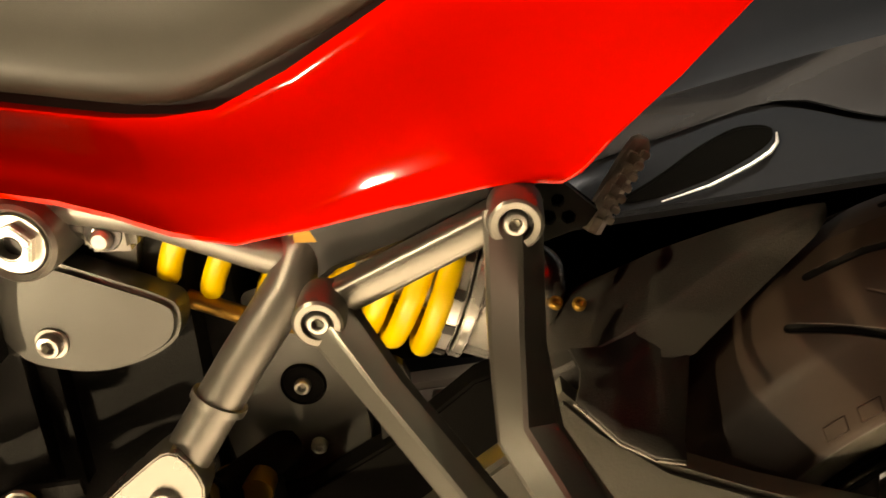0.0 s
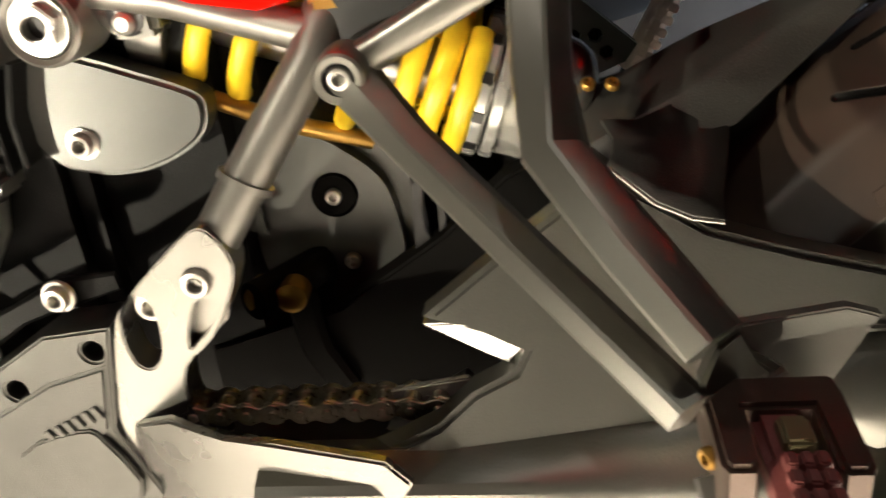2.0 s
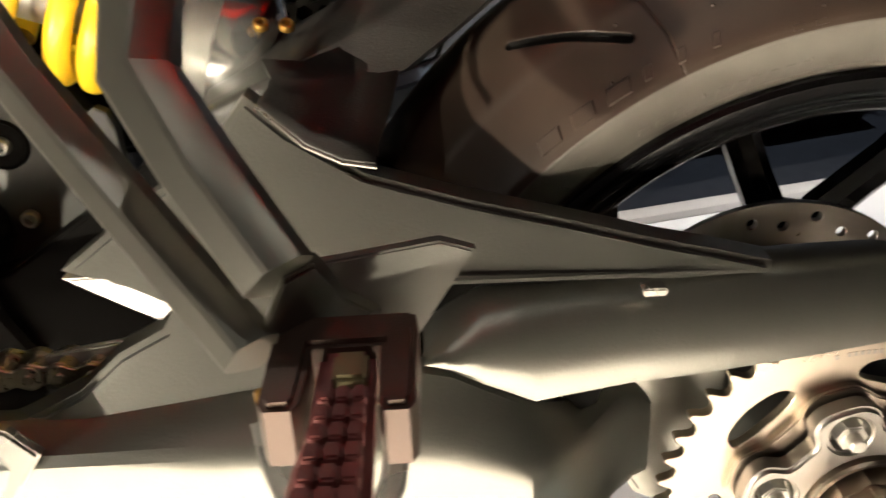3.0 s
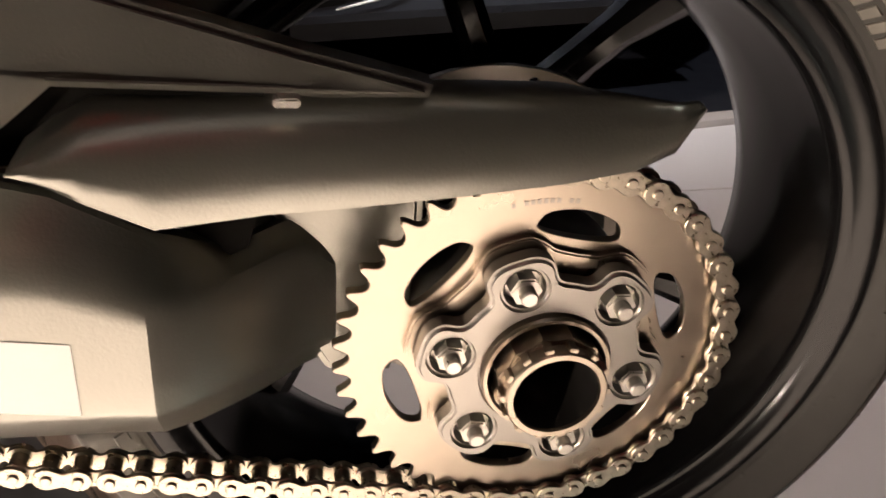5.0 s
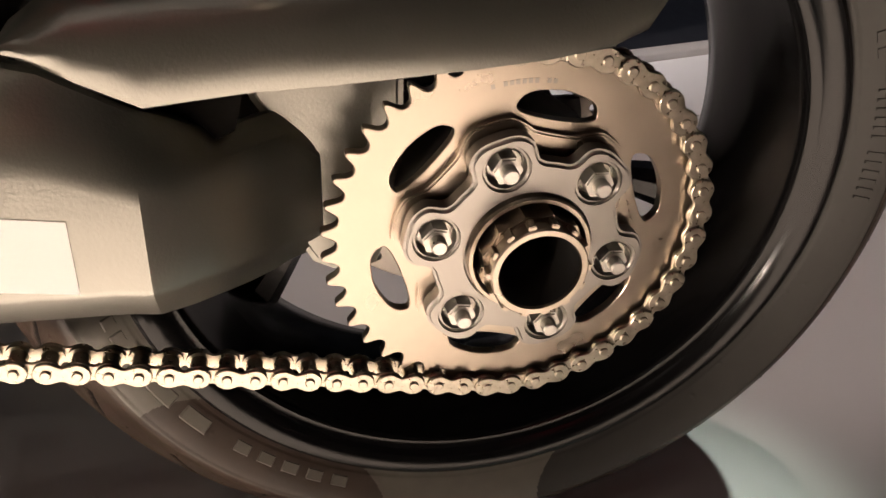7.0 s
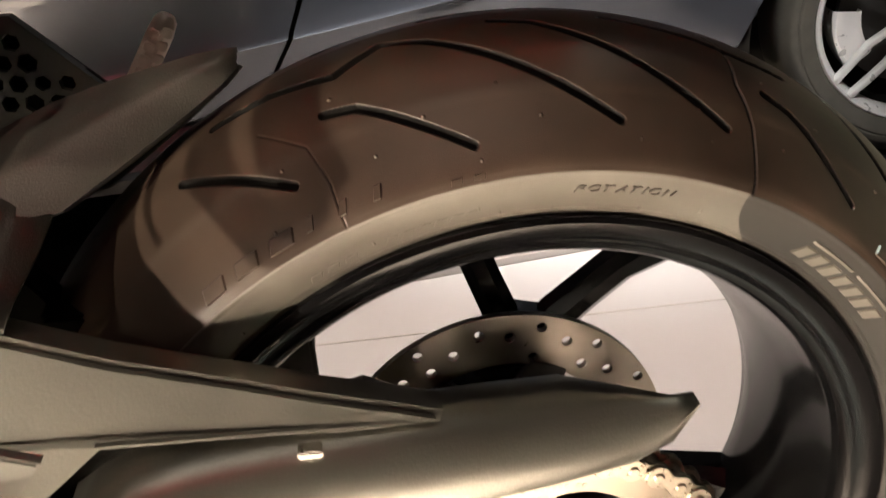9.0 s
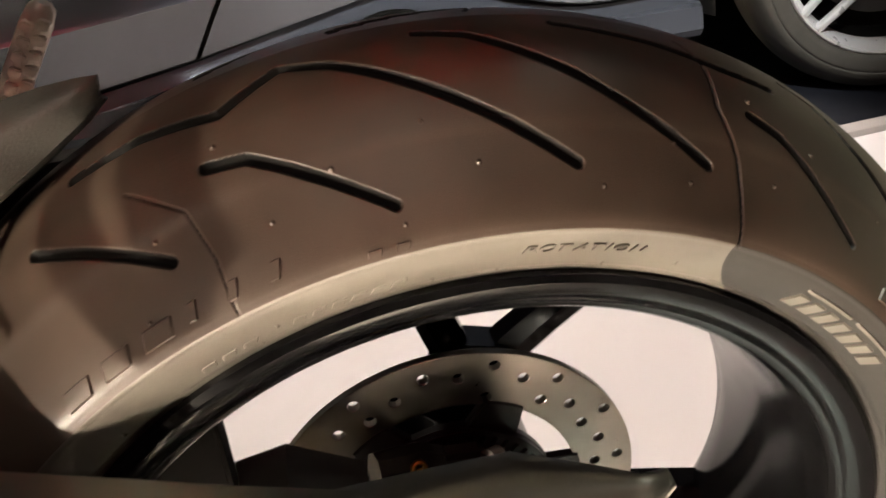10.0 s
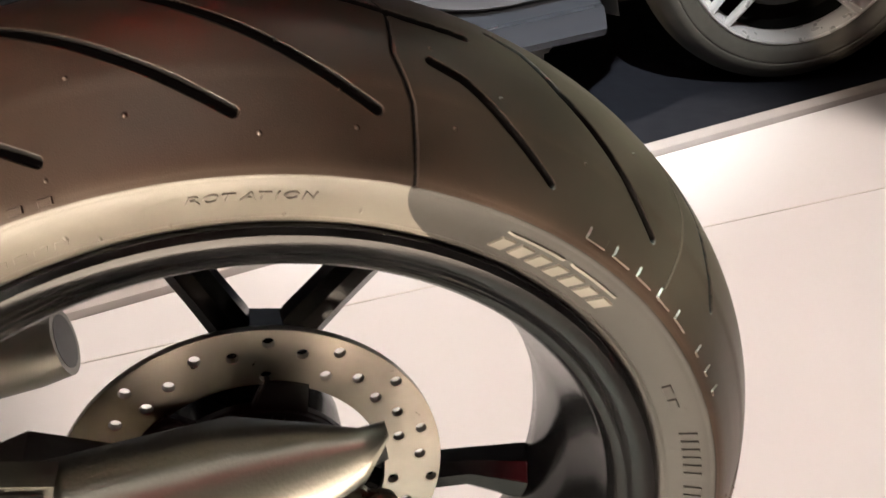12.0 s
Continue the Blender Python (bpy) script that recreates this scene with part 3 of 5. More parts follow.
def build_tyre():
    prof = np.array(TYRE)
    seg = np.hypot(*np.diff(prof, axis=0).T)
    along = np.concatenate([[0], np.cumsum(seg)])
    total = along[-1]
    # finer where the tread lies open to the camera
    mid = total * 0.51
    s = np.concatenate([np.linspace(0, 0.04, 34, endpoint=False), np.linspace(0.04, mid, 236, endpoint=False), np.linspace(mid, total, 60)])
    ang = np.concatenate([np.arange(20, 135, 0.08), np.arange(135, 380, 0.3)])
    na, ns = len(ang), len(s)
    # a ridge round the sidewall where the smooth band ends
    r = np.interp(s, along, prof[:, 0])
    y = np.interp(s, along, prof[:, 1])
    tr, ty = np.gradient(r, s), np.gradient(y, s)
    nr, ny = -ty, tr
    flip = np.where(nr * (r - 0.26) + ny * y < 0, -1, 1)
    nr, ny = nr * flip, ny * flip
    depth = np.zeros((na, ns))
    mm = s * 1000
    half = total * 500
    S = np.where(mm <= half, mm, 2 * half - mm)
    for hw, dp, pts in GROOVES:
        p = np.array(pts)
        for turn in (0, 120, 240):
            for side, off in ((0, 0), (1, 17)):
                best = np.full((na, ns), 1e9)
                for (a0, s0), (a1, s1) in zip(p, p[1:]):
                    k = 5.3
                    ax = (ang[:, None] - a0 - turn - off + 180) % 360 - 180
                    dx, dy = (a1 - a0) * k, s1 - s0
                    u = np.clip((ax * k * dx + (S[None] - s0) * dy) / (dx * dx + dy * dy), 0, 1)
                    best = np.minimum(best, np.hypot(ax * k - u * dx, S[None] - s0 - u * dy))
                g = np.clip((hw + 0.2 - best) / 1.5, 0, 1) * dp * 0.9
                mask = (mm <= half) if side == 0 else (mm > half)
                depth = np.maximum(depth, g * mask[None])
    ridge = 0.9 * np.exp(-((S - RIDGE) / 1.1) ** 2) + 0.5 * np.exp(-((S - 3.5) / 0.8) ** 2) - 0.5 * np.exp(-((S - 8.0) / 0.7) ** 2)
    relief = np.zeros((na, ns))
    left = (mm <= half)[None]
    for a0, s0, w in PIPS:
        for turn in (0, 120, 240):
            ax = ((ang[:, None] - a0 - turn + 180) % 360 - 180) * 5.0
            relief = np.maximum(relief, 1.1 * np.clip((w - np.hypot(ax, S[None] - s0)) / 0.5, 0, 1) * left)
    d = (ridge[None] + relief - depth) / 1000
    R = r[None] + nr[None] * d
    Y = y[None] + ny[None] * d + MID
    A = np.radians(ang)[:, None]
    v = np.stack([R * np.cos(A), Y, 0.318 + R * np.sin(A)], -1).reshape(-1, 3)
    i, j = np.meshgrid(np.arange(na), np.arange(ns - 1), indexing="ij")
    i2 = (i + 1) % na
    f = np.stack([i * ns + j, i * ns + j + 1, i2 * ns + j + 1, i2 * ns + j], -1).reshape(-1, 4)
    me = bpy.data.meshes.new("tyre")
    me.from_pydata(v.tolist(), [], f.tolist())
    me.shade_smooth()
    me.materials.append(RUBBER)
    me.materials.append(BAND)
    me.materials.append(GROOVE)
    me.materials.append(PANEL_SHADE)
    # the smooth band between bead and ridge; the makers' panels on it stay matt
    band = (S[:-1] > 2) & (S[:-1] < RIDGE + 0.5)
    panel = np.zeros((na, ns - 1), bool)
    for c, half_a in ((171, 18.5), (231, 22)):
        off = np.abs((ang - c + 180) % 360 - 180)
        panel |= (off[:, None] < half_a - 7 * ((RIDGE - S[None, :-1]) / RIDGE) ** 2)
    # this dark arc is a maker's panel plus painted shade round the wheel's right
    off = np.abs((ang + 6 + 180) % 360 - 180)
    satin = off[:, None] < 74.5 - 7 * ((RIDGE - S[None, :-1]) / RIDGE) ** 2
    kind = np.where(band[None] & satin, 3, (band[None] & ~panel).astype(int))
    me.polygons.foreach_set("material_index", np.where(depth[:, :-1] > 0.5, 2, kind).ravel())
    return me


tyre = part("tyre", build_tyre(), RUBBER, rear_wheel, "dusty black road tyre with curved tread grooves")


def on_tyre(deg, mm, lift):
    """A place on the tyre's left side by angle, millimetres from the bead and height above the surface."""
    prof = np.array(TYRE)
    along = np.concatenate([[0], np.cumsum(np.hypot(*np.diff(prof, axis=0).T))]) * 1000
    r, y = np.interp(mm, along, prof[:, 0]), np.interp(mm, along, prof[:, 1])
    r2, y2 = np.interp(mm + 1, along, prof[:, 0]), np.interp(mm + 1, along, prof[:, 1])
    n = Vector((y2 - y, r - r2)).normalized()
    r, y = r + n.x * lift, y + n.y * lift
    return Vector((r * math.cos(radians(deg)), MID + y, 0.318 + r * math.sin(radians(deg))))


def tyre_word(word, a0, a1, s0, height):
    """Raised letters that follow the sidewall."""
    curve = bpy.data.curves.new("word", "FONT")
    curve.body, curve.size, curve.extrude, curve.shear = word, 1.0, 0.04, 0.25
    ob = bpy.data.objects.new("word", curve)
    me = bpy.data.meshes.new_from_object(ob)
    bpy.data.objects.remove(ob)
    xs = [v.co.x for v in me.vertices]
    lo, hi = min(xs), max(xs)
    for v in me.vertices:
        u = (v.co.x - lo) / (hi - lo)
        v.co = on_tyre(a0 + (a1 - a0) * u, s0 + height * v.co.y / 0.7, 0.0008 if v.co.z > 0 else -0.001)
    return me


# plain raised bars where the makers' lettering runs: first angle, step, count, width, from and to across, slant
BARS = [
    (56.6, -2.55, 7, 8.6, 14.5, 25.0, -0.3), (53.0, -8.6, 2, 37.0, 27.5, 29.5, 0.0),
    (47.8, -4.0, 5, 13.5, 43.0, 50.5, -0.2), (26.6, -3.4, 3, 4.0, 43.0, 50.5, -0.2),
    (129.0, -4.3, 3, 14.0, 42.5, 51.0, -0.35), (117.0, -3.7, 3, 4.0, 43.5, 51.5, -0.35),
    (120.0, -2.3, 3, 7.5, 13.5, 18.5, -0.5), (110.2, -1.95, 6, 6.5, 14.0, 19.0, -0.5),
    (101.5, -2.4, 2, 6.0, 39.0, 42.0, -0.2),
    (22.6, -2.6, 2, 8.0, 18.0, 24.0, 0.2), (14.2, -1.5, 6, 2.0, 19.0, 30.0, 0.0), (4.0, -1.5, 6, 2.0, 19.0, 30.0, 0.0),
    (-116.0, -4.6, 5, 14.0, 13.0, 21.5, 0.0), (-144.0, -7.5, 2, 26.0, 12.0, 23.0, 0.0), (-163.0, -3.0, 3, 9.0, 13.0, 22.0, 0.0),
]


def tyre_bar(a, w, s0, s1, slant, lift=0.0011):
    """A flat-topped bar with sloping flanks that lies on the sidewall."""
    half = w / 2 / 4.6
    cols = []
    for u in (-1, -0.84, -0.4, 0, 0.4, 0.84, 1):
        col = []
        for v in (0.0, 0.1, 0.35, 0.65, 0.9, 1.0):
            s_at = s0 + (s1 - s0) * v
            low = u in (-1, 1) or v in (0.0, 1.0)
            col.append(on_tyre(a + half * u + slant * (s_at - s0) / 4.6, s_at, -0.0001 - 0.3 * lift if low else lift))
        cols.append(col)
    return loft(cols)


for a, step, count, w, s0, s1, slant in BARS:
    for k in range(count):
        part("letter_bar", tyre_bar(a + step * k, w, s0, s1, slant, 0.0003 if s1 < 40 and a > 90 else 0.0009), BAND if s1 < 40 and not -85 < a < 50 else PANEL_SHADE if s1 < 40 else RUBBER, tyre, "", 25)
at = 88.6
for letter, wide in zip("ROTATION", (1.30, 1.45, 1.25, 1.40, 1.25, 0.45, 1.45, 1.40)):
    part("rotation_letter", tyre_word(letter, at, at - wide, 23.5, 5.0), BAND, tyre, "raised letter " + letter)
    at -= wide + 0.28
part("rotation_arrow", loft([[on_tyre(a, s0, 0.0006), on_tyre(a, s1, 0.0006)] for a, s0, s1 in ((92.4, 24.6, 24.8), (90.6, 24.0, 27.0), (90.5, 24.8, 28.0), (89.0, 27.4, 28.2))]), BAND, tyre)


# radii of the holes at each step of 11.25 degrees; the pattern comes twice
DRILLED = ((0.0885, 0.115), (0.1063,), (0.095, 0.1105), (0.1013,), (0.097, 0.1137), (0.1007,), (0.0935, 0.1117), (0.1048,), (0.0875, 0.1113), (0.103,), (0.1078,), (0.099,), (0.095, 0.1115), (0.1015,), (0.095, 0.112), (0.102,))


def disc_holes():
    out = []
    for k in range(32):
        a = radians(-12.3 + 11.25 * k)
        out += [circle(r * math.cos(a), 0.318 + r * math.sin(a), 0.0037, 10) for r in DRILLED[k % 16]]
    return out


part("brake_disc", plate(circle(0, 0.318, 0.1205, 128), 0.1275, 0.005, [circle(0, 0.318, 0.082, 72)] + disc_holes(), 0.0004, 1), DISC, rear_wheel, "drilled steel brake disc")
part("disc_carrier", plate([polar2 for i in range(60) for polar2 in [((0.066 + (0.019 if i % 10 < 4 else 0.0)) * math.cos(i * math.pi / 30), 0.318 + (0.066 + (0.019 if i % 10 < 4 else 0.0)) * math.sin(i * math.pi / 30))]], 0.126, 0.006, [circle(0, 0.318, 0.03, 32)], 0.0008), BLACKP, rear_wheel)

# -- sprocket, carrier, hub nut --
TEETH = 43


def sprocket_outline():
    out = []
    for i in range(TEETH):
        a = 174.7 + i * 360 / TEETH
        for da, r in ((-4.186, 0.1030), (-3.0, 0.1036), (-2.0, 0.1058), (-1.35, 0.1087), (-0.75, 0.1112), (0, 0.1121), (0.75, 0.1112), (1.35, 0.1087), (2.0, 0.1058), (3.0, 0.1036)):
            b = radians(a + da)
            out.append((r * math.cos(b), 0.318 + r * math.sin(b)))
    return out


PH = math.degrees(1.866)


def window(i):
    a = PH - 60 * i + 31
    pts = [(0.0745, a - 15), (0.079, a - 17), (0.085, a - 12), (0.0868, a), (0.085, a + 12), (0.079, a + 17), (0.0745, a + 15), (0.071, a + 6), (0.0705, a), (0.071, a - 6)]
    return smooth([(r * math.cos(radians(d)), 0.318 + r * math.sin(radians(d))) for r, d in pts], 3)


rear_sprocket = part("sprocket", plate(sprocket_outline(), -0.003, 0.006, [window(i) for i in range(6)] + [circle(0, 0.318, 0.04, 40)], 0.0005, 1), SPROCKET, bike, "champagne coloured steel rear sprocket")


for k in range(11):
    if k in (1, 8):
        continue
    a = radians(103 - 2.1 * k)
    part("stamp_bar", turned(block(-0.0011, 0.0011, -0.0033, -0.002, -0.0013, 0.0013, 0.0), Matrix.Translation((0.0915 * math.cos(a), 0, 0.318 + 0.0915 * math.sin(a))) @ Matrix.Rotation(math.pi / 2 - a, 4, "Y")), CARRIER, rear_sprocket)


def carrier_outline(big, lobe):
    out = []
    for i in range(6):
        a = PH - 60 * i
        for da, r in ((30, lobe), (20, lobe + 0.0015), (16, big * 0.93), (9, big), (0, big + 0.0005), (-9, big), (-16, big * 0.93), (-20, lobe + 0.0015)):
            out.append((r * math.cos(radians(a + da)), 0.318 + r * math.sin(radians(a + da))))
    return smooth(out, 3)


part("carrier_base", plate(carrier_outline(0.0740, 0.0640), -0.008, 0.005, [circle(0, 0.318, 0.034, 40)], 0.0012), SPROCKET, rear_sprocket)
part("carrier", plate(carrier_outline(0.0695, 0.0535), -0.0215, 0.011, [circle(0, 0.318, 0.0345, 48)] + [circle(0.053 * math.cos(radians(PH - 60 * i)), 0.318 + 0.053 * math.sin(radians(PH - 60 * i)), 0.0112, 24) for i in range(6)], 0.0022, 3), CARRIER, rear_sprocket, "grey anodised sprocket carrier")
for i in range(6):
    x, z = 0.053 * math.cos(radians(PH - 60 * i)), 0.318 + 0.053 * math.sin(radians(PH - 60 * i))
    cup = revolve([(0.0112, -0.0205), (0.0108, -0.012), (0.0, -0.0118)], (x, 0, z), 24)
    part("recess", cup, STEEL, rear_sprocket)
    hexo = [(0.0084 * math.cos(j * math.pi / 3 + i), 0.0084 * math.sin(j * math.pi / 3 + i)) for j in range(6)]
    nut = shift(plate(hexo, -0.0235, 0.011, (), 0.001), (x, 0, z))
    nut = join(nut, revolve([(0.0098, -0.0165), (0.0102, -0.0155), (0.0102, -0.0125)], (x, 0, z), 20), revolve([(0, -0.0305), (0.0036, -0.0305), (0.0045, -0.0295), (0.0045, -0.02)], (x, 0, z), 16))
    part("nut", nut, STEEL, rear_sprocket, "zinc-plated nut on its stud")
part("hub_ring", revolve([(0.0345, -0.012), (0.0355, -0.0245), (0.0345, -0.0262), (0.0325, -0.0262), (0.0315, -0.024), (0.031, -0.012)], (0, 0, 0.318), 64), SPROCKET, rear_sprocket)
hub12 = [((0.0305 if j % 2 else 0.0282) * math.cos(j * math.pi / 12), 0.318 + (0.0305 if j % 2 else 0.0282) * math.sin(j * math.pi / 12)) for j in range(24)]
part("hub_nut", plate(hub12, -0.036, 0.022, [circle(0, 0.318, 0.0228, 48)], 0.001), SPROCKET, rear_sprocket, "large twelve-point hub nut")
part("axle_tube", revolve([(0.0226, -0.0425), (0.0232, -0.0445), (0.0262, -0.0445), (0.027, -0.0435), (0.027, -0.034)], (0, 0, 0.318), 48), SPROCKET, rear_sprocket)
for j in range(14):
    a = 2 * math.pi * j / 14
    part("castellation", turned(block(0.0262, 0.0292, -0.0432, -0.035, -0.0022, 0.0022, 0.0005), Matrix.Translation((0, 0, 0.318)) @ Matrix.Rotation(-a, 4, "Y")), SPROCKET, rear_sprocket)
# bore lined in black to stand in for the shade inside
part("axle_bore", revolve([(0, 0.02), (0.0220, 0.02), (0.0226, -0.0425)], (0, 0, 0.318), 32), BLACKP, rear_sprocket)
part("hub_core", revolve([(0.058, -0.002), (0.066, 0.004), (0.068, 0.05), (0.05, 0.1)], (0, 0, 0.318), 48), BLACKP, rear_sprocket)
sensor_ring = part("sensor_ring", plate(circle(0, 0.318, 0.066, 72), 0.1215, 0.003, [circle(0, 0.318, 0.042, 40)] + [[(r * math.cos(radians(q)), 0.318 + r * math.sin(radians(q))) for r, q in ((0.054, 7.5 * k - 1.6), (0.062, 7.5 * k - 1.6), (0.062, 7.5 * k + 1.6), (0.054, 7.5 * k + 1.6))] for k in range(48)], 0.0004, 1), BLACKP, rear_wheel, "slotted black sensor ring")
LAY = CALIPER_LAY
hub_block = part("caliper_bracket", join(sweep([(-0.012, 0.118, 0.366), (-0.03, 0.112, 0.378), (-0.055, 0.105, 0.38)], bar_section(0.022, 0.02, 0.3)), block(-0.018, 0.012, 0.104, 0.122, 0.352, 0.382, 0.005)), BLACKP, bike, "black brake caliper bracket at the hub")
socket_bolt(hub_block, (-0.003, 0.101, 0.374), 0.0052, (0, -0.8, 0.6), GOLD, flange=False)
socket_bolt(hub_block, (-0.030, 0.101, 0.382), 0.0052, (0, -0.8, 0.6), flange=False)
part("brake_line", tube([(-0.06, 0.10, 0.36), (-0.03, 0.092, 0.37), (0.0, 0.095, 0.366), (0.03, 0.10, 0.35)], 0.0035, 10), BLACKP, hub_block)
part("sensor", tube([(0.012, 0.108, 0.375), (0.02, 0.114, 0.372)], 0.006, 16), STEEL, hub_block)

# -- chain --
LAY = STRAIGHT
chain = part("chain", tube([(-0.62, 0, 0.34), (-0.60, 0, 0.36), (-0.585, 0, 0.34)], 0.004, 8), CHAIN, bike, "greased steel drive chain")
PITCH, RP = 0.015875, 0.1088


def link_outline(w, waist):
    h = PITCH / 2
    pts = [(-h - w, 0), (-h - w * 0.7, w * 0.72), (-h, w), (-h + w * 0.55, w * 0.86), (0, waist), (h - w * 0.55, w * 0.86), (h, w), (h + w * 0.7, w * 0.72), (h + w, 0), (h + w * 0.7, -w * 0.72), (h, -w), (h - w * 0.55, -w * 0.86), (0, -waist), (-h + w * 0.55, -w * 0.86), (-h, -w), (-h - w * 0.7, -w * 0.72)]
    return smooth(pts, 2)


def outer_link():
    bm = join(plate(link_outline(0.0072, 0.0047), -0.0098, 0.002, (), 0.0005, 1), plate(link_outline(0.0072, 0.0047), 0.0078, 0.002, (), 0, 1))
    for s in (-1, 1):
        bm = join(bm, revolve([(0, -0.0112), (0.0024, -0.0112), (0.003, -0.0106), (0.003, 0.0106)], (s * PITCH / 2, 0, 0), 12))
    return mesh_of(bm, "link")


def inner_link():
    bm = join(plate(link_outline(0.0074, 0.0050), -0.0074, 0.002, (), 0.0005, 1), plate(link_outline(0.0074, 0.0050), 0.0054, 0.002, (), 0, 1))
    for s in (-1, 1):
        bm = join(bm, revolve([(0.005, -0.0056), (0.005, 0.0056)], (s * PITCH / 2, 0, 0), 14))
    return mesh_of(bm, "link")


LINKS = [outer_link(), inner_link()]
for me in LINKS:
    me.materials.append(CHAIN)


def chain_path():
    """Pin places: along the lower run, round the sprocket, and forward along the upper run."""
    low, run = radians(-97.4), radians(-101.0)
    p0 = Vector((RP * math.cos(low), 0.318 + RP * math.sin(low)))
    d = Vector((math.sin(run), -math.cos(run)))  # forward along the lower run
    pins = [p0 + d * PITCH * k for k in range(32, 0, -1)]
    step = 360 / TEETH
    n = int((91 + 97.4) / step) + 1
    pins += [Vector((RP * math.cos(low + radians(step * k)), 0.318 + RP * math.sin(low + radians(step * k)))) for k in range(n)]
    up = (Vector((-0.60, 0.437)) - pins[-1]).normalized()
    pins += [pins[-1] + up * PITCH * k for k in range(1, 37)]
    return pins


pins = chain_path()
for k in range(len(pins) - 1):
    a, b = pins[k], pins[k + 1]
    ob = part("link", LINKS[k % 2], CHAIN, chain)
    ob.matrix_basis = Matrix.Translation(((a.x + b.x) / 2, 0, (a.y + b.y) / 2)) @ Matrix.Rotation(-math.atan2(b.y - a.y, b.x - a.x), 4, "Y")

# -- swingarm --
def arm_face(x, z):
    return -0.046 + 0.10 * max(0.0, x + 0.215) + 0.36 * (z - 0.46)


def ease(u):
    u = min(1.0, max(0.0, u))
    return u * u * (3 - 2 * u)


ARM_OUT = [(-0.3132, 0.5661), (-0.2936, 0.5496), (-0.2606, 0.5304), (-0.2163, 0.5173), (-0.1586, 0.5011), (-0.1259, 0.4914), (-0.095, 0.4835), (-0.070, 0.4765), (-0.072, 0.4715), (-0.1186, 0.4730), (-0.1351, 0.475), (-0.2226, 0.4801), (-0.2499, 0.4584), (-0.2608, 0.4439), (-0.2584, 0.4095), (-0.3915, 0.4159), (-0.4396, 0.4119), (-0.4477, 0.423), (-0.4267, 0.4304), (-0.3992, 0.4421), (-0.3795, 0.4579), (-0.3574, 0.4678), (-0.3522, 0.4774), (-0.3726, 0.4867), (-0.4029, 0.4956), (-0.391, 0.5036), (-0.3646, 0.5218), (-0.3337, 0.5417)]
LAY = ARM_LAY
swingarm = part("swingarm", plate(ARM_OUT, arm_face, 0.018, (), 0.0055, 2), ARM, bike, "dark grey textured cast swingarm")
LAY = BOX_LAY
# black sheets behind arm and guard stand in for shade in the gaps
part("shade_backing", plate([(-0.262, 0.50), (-0.13, 0.50), (-0.122, 0.40), (-0.125, 0.30), (-0.262, 0.30)], 0.05, 0.02, (), 0.002), INNER, swingarm)
part("recess_shade", plate([(-0.28, 0.39), (-0.17, 0.385), (-0.15, 0.395), (-0.14, 0.43), (-0.14, 0.47), (-0.22, 0.50), (-0.275, 0.47)], -0.018, 0.003, (), 0.0005), INNER, swingarm)
part("hub_housing", plate([(-0.151, 0.415), (-0.142, 0.388), (-0.119, 0.352), (-0.121, 0.30), (-0.112, 0.284), (-0.10, 0.278), (-0.075, 0.28), (-0.06, 0.32), (-0.06, 0.41), (-0.10, 0.43)], 0.033, 0.05, (), 0.005, 3), ARM, swingarm)


def box_y(x):
    return -0.072 + 0.104 * ease((x + 0.196) / 0.096)


rows = []
for x in (-0.50, -0.46, -0.40, -0.34, -0.29, -0.25, -0.225, -0.205, -0.19, -0.175, -0.16, -0.148, -0.136, -0.125, -0.115, -0.107):
    y = box_y(x)
    zt = float(np.interp(x, (-0.4, -0.26, -0.247, -0.2185, -0.19, -0.16, -0.12, -0.107), (0.418, 0.4165, 0.416, 0.411, 0.397, 0.386, 0.372, 0.358)))
    ye = y + 0.022
    ze = max(zt + 0.006, float(np.interp(x, (-0.4, -0.30, -0.24, -0.214, -0.19, -0.156, -0.12), (0.424, 0.436, 0.446, 0.432, 0.419, 0.408, 0.399))) - 0.5 * (ye + 0.05))
    zb = float(np.interp(x, (-0.4, -0.2, -0.17, -0.139, -0.107), (0.323, 0.320, 0.313, 0.294, 0.285)))
    rows.append([(x, ye + 0.02, ze - 0.004), (x, ye + 0.004, ze + 0.001), (x, ye, ze), (x, y + 0.012, zt + 0.55 * (ze - zt)), (x, y + 0.005, zt + 0.2 * (ze - zt)), (x, y + 0.0012, zt - 0.003), (x, y, zt - 0.012), (x, y, zb + 0.040), (x, y, zb + 0.026), (x, y + 0.002, zb + 0.021), (x, y + 0.017, zb + 0.001), (x, y + 0.022, zb), (x, y + 0.05, zb + 0.002)])
rows.append([(-0.104, max(p[1] + 0.01, 0.03), 0.328 + (p[2] - 0.328) * 0.8) for p in rows[-1]])
part("lower_box", loft(rows), ARM, swingarm, "", 24)
part("chain_slider", sweep([(-0.56, 0.0, 0.393), (-0.50, 0.0, 0.396), (-0.43, -0.005, 0.403), (-0.39, -0.01, 0.43)], bar_section(0.010, 0.05, 0.2)), BLACKP, swingarm)
part("label", loft([[(x, box_y(x) - 0.0006, z0), (x, box_y(x) - 0.0006, z1)] for x, z0, z1 in ((-0.296, 0.3555, 0.3905), (-0.255, 0.350, 0.3865), (-0.220, 0.3455, 0.382))]), LABELW, swingarm, "white blank sticker")
LAY = ARM_LAY
